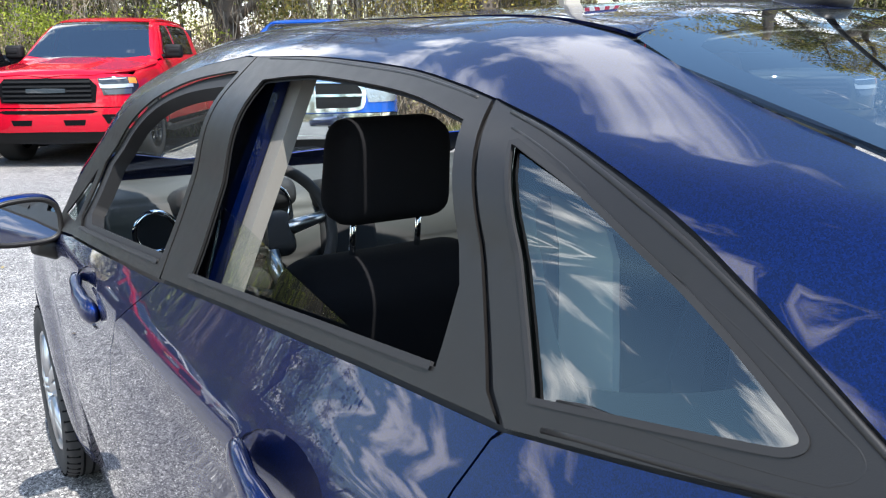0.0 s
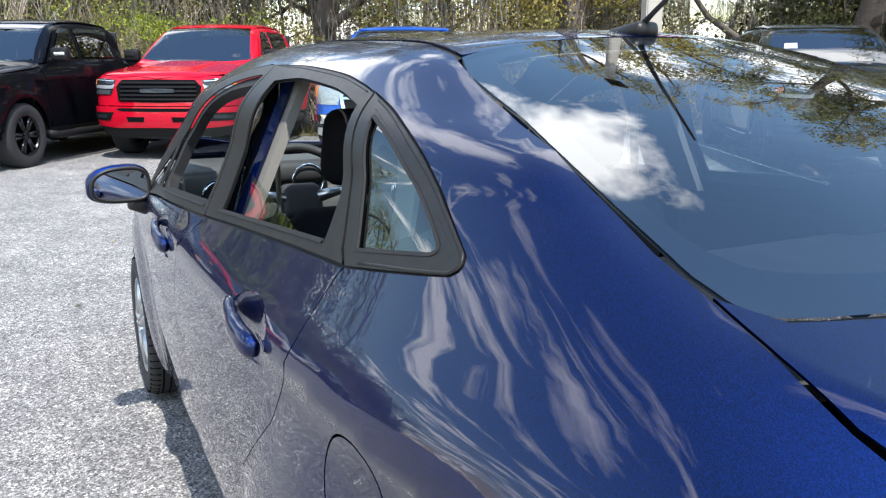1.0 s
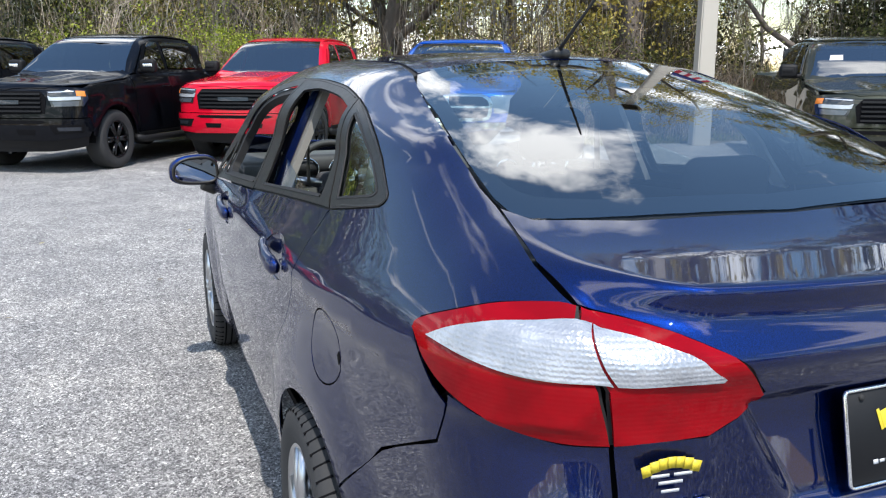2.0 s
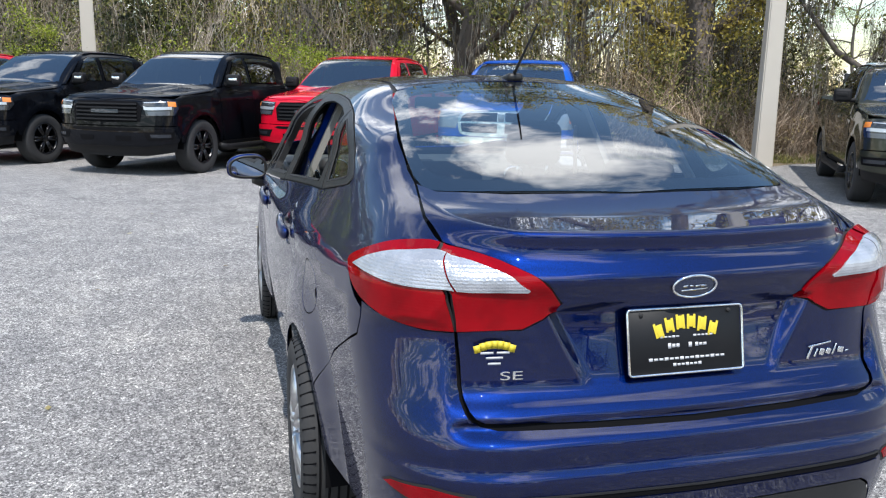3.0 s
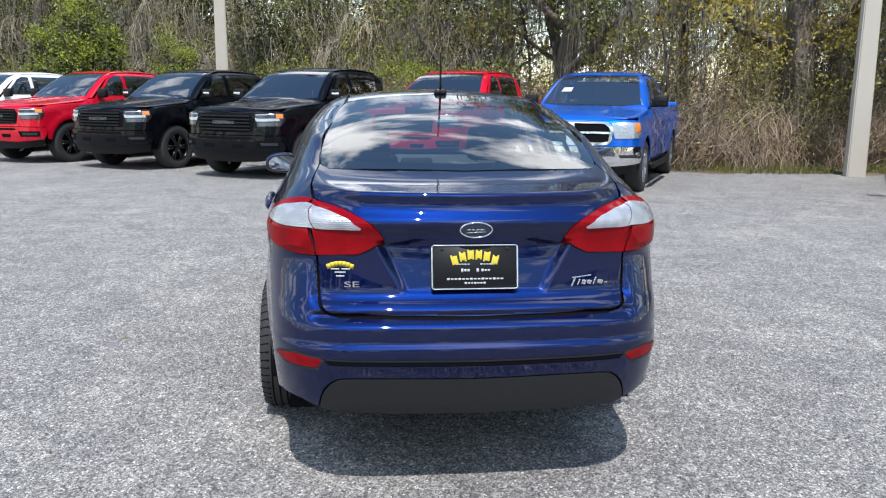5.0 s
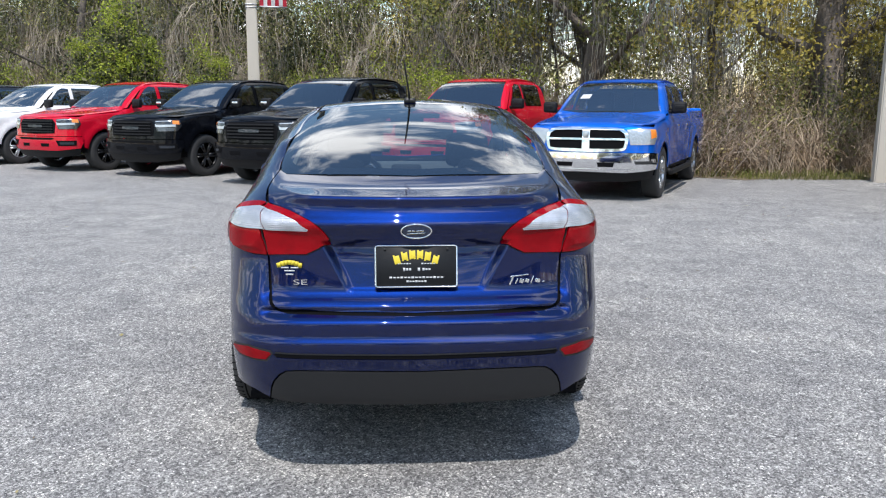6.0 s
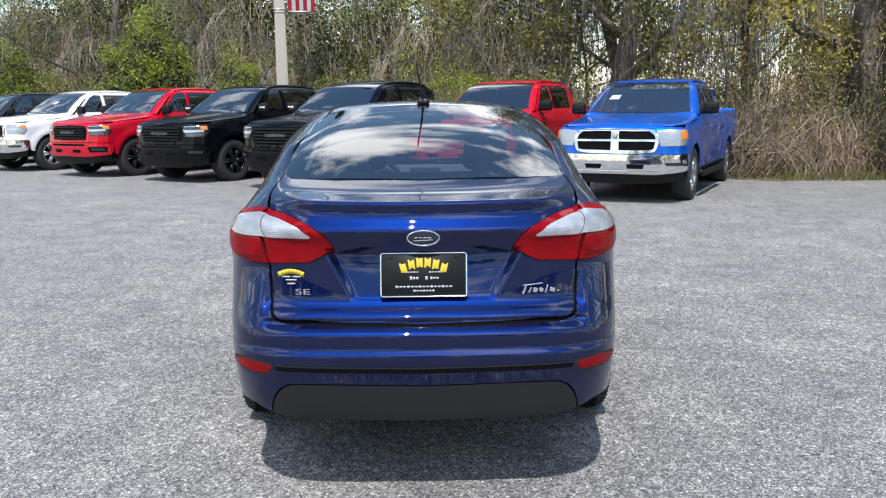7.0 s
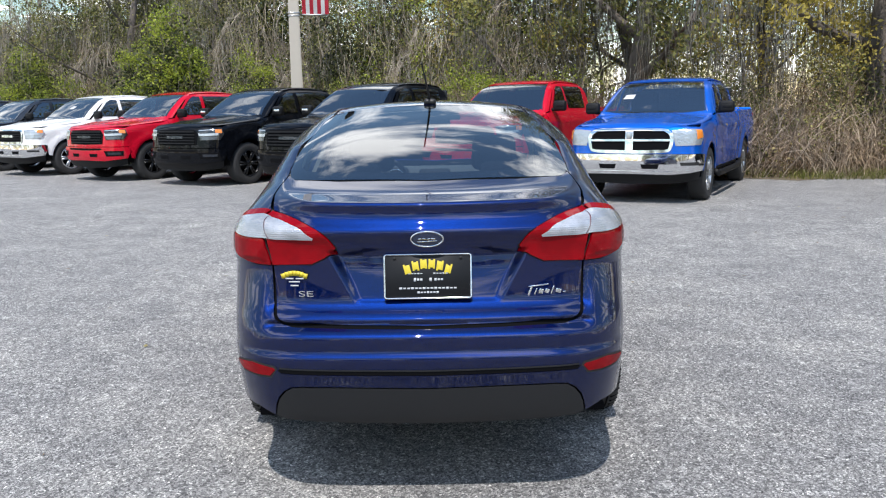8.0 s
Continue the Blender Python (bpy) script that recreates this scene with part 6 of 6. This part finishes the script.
def tree(seed, high, girth, leaves, leaf_mat, moss, label, spread=0.38, low=0.22, size=0.07, name="tree"):
    rng = np.random.default_rng(seed)
    ob = thing(name, label, "tree", group="trees behind the lot")
    bm = bmesh.new()
    stem = wander(rng, (0, 0, -0.05), (rng.normal() * 0.08, rng.normal() * 0.08, 1), high * 0.82, 9, 0.10, 0.12)
    tube(bm, stem, [girth * (1.35 if i == 0 else 1 - 0.085 * i) for i in range(10)], 10)
    part("trunk", bm, BARK, ob)
    limbs, tips, hang = [], [], []
    for k in range(13):
        h = low + (0.95 - low) * (k + rng.uniform()) / 13
        i = min(int(h * 9), 8)
        a = k * 2.4 + rng.normal() * 0.4
        reach = high * spread * (1.15 - 0.6 * h) * rng.uniform(0.7, 1.2)
        run = wander(rng, stem[i], (math.cos(a), math.sin(a), 0.35), reach, 6, 0.16, 0.03)
        g = girth * (0.42 - 0.2 * h)
        bm = bmesh.new()
        tube(bm, run, [g * (1 - 0.13 * j) for j in range(7)], 6)
        part("limb", bm, BARK, ob)
        hang += run[1:]
        for q in run[2:]:
            for _ in range(3):
                sub = wander(rng, q, rng.normal(size=3) + np.array([0, 0, 0.25]), rng.uniform(0.6, 1.6) * high / 12, 4, 0.3, 0.0)
                limbs.append(sub)
                tips += sub[1:]
                hang += sub[2:]
    child("twig_mass", strand_mesh("twig_mass", limbs, 0.022 * high / 12, BARK), ob)
    tips = np.array(tips)
    tufts = tips[rng.integers(0, len(tips), leaves // 60 + 1)]
    pts = tufts[rng.integers(0, len(tufts), leaves)] + rng.normal(size=(leaves, 3)) * (0.34, 0.34, 0.24)
    child("crown", leaf_mesh("crown", pts, size, leaf_mat, rng), ob)
    if moss:
        runs = []
        for q in np.array(hang)[rng.integers(0, len(hang), moss)]:
            for _ in range(9):
                long = rng.uniform(0.35, 1.7)
                s0 = q + rng.normal(size=3) * (0.16, 0.16, 0.05)
                runs.append([s0, s0 + (rng.normal() * 0.05, rng.normal() * 0.05, -long * 0.5), s0 + (rng.normal() * 0.08, rng.normal() * 0.08, -long)])
        child("moss", strand_mesh("moss", runs, 0.011, MOSS), ob, "grey moss hanging from the boughs")
    return ob


def edge_y(x):
    """The edge of the paving along the woods."""
    return 13.0 + 0.62 * max(7.5 - x, 0)


rng = random.Random(7)
kinds = {
    "brown": [bush(11, 2.6, 3.4, 330, 900, LEAF_BROWN, "bare brown brush with a few dry leaves", 0.035), bush(12, 3.1, 3.6, 360, 1300, LEAF_BROWN, "bare brown brush with a few dry leaves", 0.035)],
    "green": [bush(13, 3.6, 3.6, 120, 7500, LEAF_OLIVE, "tangled olive green brush", 0.034), bush(14, 4.6, 3.8, 110, 8000, LEAF_GREEN, "bright yellow-green leafy shrub", 0.034), bush(15, 3.8, 3.4, 170, 3800, LEAF_MIXED, "tangled olive and brown brush", 0.032)],
    "heap": [vine_heap(17, 5.6, 4.6, 620, 13000, LEAF_MIXED, "tall heap of brown and olive vines"), vine_heap(18, 6.6, 4.4, 260, 17000, LEAF_OLIVE, "tall tangle of olive green vines"), vine_heap(19, 5.0, 4.2, 900, 7000, LEAF_MIXED, "heap of bare grey-brown vines")],
    "bright": [vine_heap(20, 4.6, 2.4, 40, 15000, LEAF_GREEN, "bright yellow-green leafy shrub", 0.04)],
    "tree": [tree(21, 12, 0.17, 7500, LEAF_OLIVE, 90, "slender tree hung with grey moss", size=0.045), tree(22, 14, 0.22, 8000, LEAF_GREEN, 12, "tall tree with yellow-green spring leaves", size=0.045),
             tree(23, 11, 0.15, 4500, LEAF_GOLD, 110, "thin half-bare tree hung with grey moss", size=0.04), tree(24, 13, 0.20, 9500, LEAF_OLIVE, 10, "leafy olive green tree", size=0.048)],
    "sapling": [tree(41, 7.0, 0.06, 4200, LEAF_GOLD, 25, "young tree with golden spring leaves", 0.34, 0.22, 0.05), tree(42, 6.2, 0.05, 3600, LEAF_GREEN, 8, "young tree with yellow-green leaves", 0.34, 0.2, 0.05)],
    "oak": [tree(31, 19, 0.55, 19000, LEAF_GOLD, 240, "huge old oak draped in grey moss", 0.46, 0.16, 0.085), tree(32, 17, 0.48, 17000, LEAF_OLIVE, 260, "huge old oak draped in grey moss", 0.44, 0.14, 0.08)],
}
fresh = {id(o): True for group in kinds.values() for o in group}


def plant(kind, x, y, turn=None, scale=1.0, which=None):
    ob = kinds[kind][rng.randrange(len(kinds[kind])) if which is None else which]
    m = pose(x, y, 0, 0, 0, rng.uniform(0, 360) if turn is None else turn)
    if fresh.pop(id(ob), None):
        ob.matrix_world = m @ Matrix.Scale(scale, 4)
        return ob
    made = copy_thing(ob, m)
    made.scale = (scale, scale, scale)
    return made


def in_gap(x, y):
    a = math.degrees(math.atan2(x + 1, y + 1))
    return 40.0 < a < 46.5


def sky_slot(x, y):
    return -10.2 < math.degrees(math.atan2(x, y + 2.8)) < -5.2


# brush along the edge, with taller shrubs close behind it
x = 15.0
while x > -34:
    y = edge_y(x)
    near_right = x > 4.0
    if not in_gap(x, y + 1.2) or x > 9:
        plant("brown" if near_right or rng.random() < 0.25 else "green", x, y + rng.uniform(1.5, 2.1), scale=rng.uniform(0.8, 1.1), which=None if near_right else rng.choice((0, 1)))
        if not in_gap(x, y + 3):
            plant("green" if rng.random() < (0.35 if near_right else 0.75) else "brown", x + rng.uniform(-0.6, 0.6), y + rng.uniform(2.8, 4.2), scale=rng.uniform(0.9, 1.25) * (0.55 if sky_slot(x, y + 3.5) else 1), which=rng.choice((0, 1)) if near_right else None)
    x -= rng.uniform(1.3, 1.9)
x = 20.0
while x > -38:
    y = edge_y(x) + rng.uniform(5.5, 9.0)
    if not in_gap(x, y) and not sky_slot(x, y) and (x < 2 or rng.random() < 0.5):
        plant("green", x, y, scale=rng.uniform(1.2, 1.7) * (0.75 if x > 2 else 1), which=rng.choice((0, 1, 2, 2)))
    x -= rng.uniform(1.8, 2.8)
x = 24.0
while x > -48:
    y = edge_y(x) + rng.uniform(19, 25)
    if not in_gap(x, y) and not sky_slot(x, y):
        plant("green", x, y, scale=rng.uniform(1.9, 2.6) * (0.5 if x > 1 else 1), which=rng.choice((0, 2, 2)))
    x -= rng.uniform(2.2, 3.4)
for px, py, s in ((-8.2, 22.6, 1.05), (-9.3, 23.2, 0.85), (-5.6, 21.4, 0.7), (-15.5, 28.2, 0.9)):
    plant("bright", px, py, scale=s)
# tall vine heaps under the trees
x = 2.5
while x > -40:
    y = edge_y(x) + rng.uniform(4.0, 5.4)
    plant("heap", x, y, scale=rng.uniform(0.85, 1.15) * (0.6 if sky_slot(x, y) else 1), which=rng.choice((0, 0, 1, 2, 2)))
    if not in_gap(x, y + 4) and not sky_slot(x, y + 4):
        plant("heap", x + rng.uniform(-1, 1), y + rng.uniform(3.5, 5.5), scale=rng.uniform(1.25, 1.6), which=rng.choice((0, 1, 1)))
    x -= rng.uniform(1.9, 2.6)
# trees in loose rows behind
for depth, gap in ((6.0, 3.6), (10.5, 3.8), (16, 4.2)):
    x = 22.0 + depth * 0.5
    while x > -40:
        px, py = x + rng.uniform(-0.9, 0.9), edge_y(x) + depth + rng.uniform(-1.2, 1.2)
        if not in_gap(px, py) and not sky_slot(px, py) and (px < 2 or rng.random() < 0.5):
            plant("tree", px, py, scale=rng.uniform(0.62, 0.82) if -10 < px < 4 or px < -18 else rng.uniform(0.85, 1.25), which=None if px < 3 else rng.choice((0, 2, 2)))
        x -= gap * rng.uniform(0.75, 1.3)
# the great mossy oaks on both sides of the gap
for px, py, k, s in ((10.2, 16.2, 0, 0.8), (15.5, 12.2, 1, 0.72), (18.5, 10.2, 0, 0.68), (21, 6.5, 1, 0.62), (5.5, 19.5, 1, 0.72)):
    plant("oak", px, py, scale=s, which=k)
# young trees between the brush and the oaks
x = 17.0
while x > 0:
    y = edge_y(x) + rng.uniform(3.4, 6.5)
    if not in_gap(x, y):
        plant("sapling", x, y, scale=rng.uniform(0.8, 1.15), which=rng.choice((0, 0, 1)))
    x -= rng.uniform(2.6, 4.2)
# dense mossy growth on both sides of the gap
for a, r, k in ((47.5, 25, 1.0), (50.5, 23, 1.1), (54, 24, 1.2), (58, 22, 1.1), (38.2, 24, 0.8), (34.5, 25, 0.85), (31, 26, 0.8)):
    plant("heap", -1 + r * math.sin(radians(a)), -1 + r * math.cos(radians(a)), scale=k, which=rng.choice((0, 1)))
# far trees seen through the gap, and out-of-view woods round the rest of the lot
for i in range(7):
    ob = plant("tree", 34 + i * 3.4, 44 - i * 2.5, scale=0.75, which=1)
# unseen belt behind the camera, added to darken the horizon mirrored in the paint
for i in range(8):
    a = radians(152 + i * 9.5)
    for kind, r, k in (("heap", 36, 1.35), ("tree", 42, 1.05)):
        r = r + rng.uniform(-2, 3)
        plant(kind, r * math.sin(a), r * math.cos(a) - 2, scale=k * rng.uniform(0.9, 1.15))
for i in range(8):
    a = radians(100 + i * 7)
    plant("tree", 40 * math.sin(a), 40 * math.cos(a), scale=rng.uniform(0.8, 1.0))
for i in range(9):
    plant("tree", -62 - rng.uniform(0, 6), -24 + i * 6.5, scale=rng.uniform(0.6, 0.85))
for a, r, s in ((40.3, 33, 0.8), (42.0, 36, 0.7), (43.6, 34, 0.62), (45.2, 36, 0.75), (46.6, 33, 0.85)):
    plant("green", -1 + r * math.sin(radians(a)), -1 + r * math.cos(radians(a)), scale=s, which=1)
for left in list(fresh):
    for group in kinds.values():
        for o in group:
            if id(o) == left:
                o.matrix_world = pose(-38 + len(fresh), 44, 0)

# strip of earth, litter and grass under the brush
EARTH = material("leaf_litter", (0.14, 0.11, 0.075), 0.95, spec=0.2)
co = objco(EARTH)
n1 = node(EARTH, "ShaderNodeTexNoise", Scale=2.0, Detail=8.0, Roughness=0.7)
join(EARTH, co, n1.inputs["Vector"])
r1 = ramp(EARTH, n1.outputs["Fac"], ((0.35, (0.075, 0.075, 0.03)), (0.5, (0.15, 0.12, 0.08)), (0.68, (0.26, 0.215, 0.15))))
join(EARTH, r1.outputs[0], principled(EARTH).inputs["Base Color"])
bm = bmesh.new()
near, far_row = [], []
for i in range(120):
    x = 40 - i * 0.75
    y = edge_y(x) + 0.25 * math.sin(x * 1.7) + 0.18 * math.sin(x * 4.3)
    near.append(bm.verts.new((x, y, 0.006)))
    far_row.append(bm.verts.new((x + 10, y + 45, 0.006)))
for i in range(119):
    bm.faces.new((near[i], far_row[i], far_row[i + 1], near[i + 1]))
tagged(mesh_object("verge", bm, EARTH, False), "bare earth and leaf litter under the trees", "ground", kind="structure")
g = np.random.default_rng(5)
runs = []
for _ in range(2600):
    x = g.uniform(-20, 16)
    y = edge_y(x) + abs(g.normal()) * 0.7
    for _ in range(3):
        q = np.array([x + g.normal() * 0.04, y + g.normal() * 0.04, 0])
        h = g.uniform(0.05, 0.22)
        runs.append([q, q + (g.normal() * 0.03, g.normal() * 0.03, h * 0.6), q + (g.normal() * 0.07, g.normal() * 0.07, h)])
GRASS = leafy("rough_grass", ((0.0, (0.10, 0.12, 0.03)), (0.5, (0.20, 0.22, 0.06)), (1.0, (0.36, 0.32, 0.14))))
grass = tagged(new("grass", strand_mesh("grass", runs, 0.006, GRASS)), "rough yellow-green grass along the verge", "grass", kind="stuff")

# ---- concrete lamp posts with flag banners ----
CONCRETE = grain(material("pale_concrete", (0.44, 0.405, 0.35), 0.85), 40, 0.5, 0.004, rough=(0.8, 0.95))
FLAG_RED, FLAG_WHITE, FLAG_BLUE = (material("banner_red", (0.50, 0.025, 0.05), 0.8), material("banner_white", (0.72, 0.72, 0.72), 0.8), material("banner_blue", (0.02, 0.03, 0.15), 0.8))


def lamp_post(x, y, turn, banner_low):
    ob = thing("lamp_post", "square pale concrete lamp post with a flag banner", "lamp post", pose(x, y, 0, 0, 0, turn), "lamp posts in the lot")
    bm = bmesh.new()
    bmesh.ops.create_cube(bm, size=1.0, matrix=Matrix.Translation((0, 0, 5.0)) @ Matrix.Diagonal((0.36, 0.36, 10.0, 1)))
    for v in bm.verts:
        if v.co.z > 5:
            v.co.x *= 0.6
            v.co.y *= 0.6
    bmesh.ops.bevel(bm, geom=[e for e in bm.edges if abs(e.verts[0].co.z - e.verts[1].co.z) > 1], offset=0.025, segments=2, affect="EDGES")
    part("post", bm, CONCRETE, ob, smooth=False)
    b = new("banner")
    b.parent = ob
    b.matrix_local = pose(0.22, 0, banner_low)
    for z in (0.0, 1.55):
        bm = bmesh.new()
        tube(bm, [(-0.06, 0, z), (0.80, 0, z + 0.0)], 0.014, 8)
        part("banner_arm", bm, ALLOY, b)
    wave = lambda u, w: 0.03 * math.sin(u * 7 + w * 4)
    for i in range(7):
        bm = bmesh.new()
        rows = [[bm.verts.new((0.02 + (i + du) * 0.108, wave(i * 0.108, w), w)) for du in (0, 1)] for w in np.linspace(0.02, 0.95, 6)]
        for r0, r1 in zip(rows, rows[1:]):
            bm.faces.new((r0[0], r0[1], r1[1], r1[0]))
        bmesh.ops.solidify(bm, geom=bm.faces[:], thickness=0.003)
        part("stripe", bm, FLAG_RED if i % 2 == 0 else FLAG_WHITE, b, smooth=False)
    bm = bmesh.new()
    box(bm, (0.756, 0.004, 0.58), (0.398, 0.01, 1.245))
    part("blue_field", bm, FLAG_BLUE, b)
    bm = bmesh.new()
    box(bm, (0.756, 0.006, 0.03), (0.398, 0, 0.01))
    part("hem", bm, FLAG_WHITE, b)
    for z in (banner_low - 0.03, banner_low + 0.05):
        bm = bmesh.new()
        box(bm, (0.40 - 0.016 * z, 0.40 - 0.016 * z, 0.02), (0, 0, z), bevel=0.004)
        part("strap", bm, ALLOY, ob)
    head = new("lamp_head")
    head.parent = ob
    bm = bmesh.new()
    box(bm, (0.5, 0.7, 0.14), (0, -0.5, 9.9), bevel=0.04)
    part("lamp_case", bm, TRIM, head)
    return ob


lamp_post(-4.17, 21.1, 10, 4.27)
lamp_post(9.63, 12.6, -20, 4.3)

# low white wall far behind the gap
bm = bmesh.new()
box(bm, (10, 0.3, 1.5), (0, 0, 0.75), bevel=0.02)
far_wall = tagged(mesh_object("far_building", bm, WHITE, False), "long low white building beyond the trees", "building")
far_wall.matrix_world = pose(33, 36, 0, 0, 0, -40)
for i in range(3):
    bm = bmesh.new()
    box(bm, (1.4, 0.05, 0.7), (-3.6 + i * 3.2, -0.17, 0.85), bevel=0.01)
    part("panel", bm, RED, far_wall, "faded red panel")

# dry leaves and bits blown over the lot
g = np.random.default_rng(9)
spots = np.stack([g.uniform(-7, 9, 150), g.uniform(-1.0, 11, 150), np.full(150, 0.012)], 1)
spots = spots[(np.abs(spots[:, 0]) > 1.1) | (spots[:, 1] > 4.8)]
flakes = leaf_mesh("dry_leaves", spots, 0.022, LEAF_BROWN, g)
for v in flakes.vertices:
    v.co.z = max(0.004, 0.010 + (v.co.z - 0.012) * 0.25)
tagged(new("dry_leaves", flakes), "small dry brown leaves scattered on the asphalt", "leaves", kind="stuff")
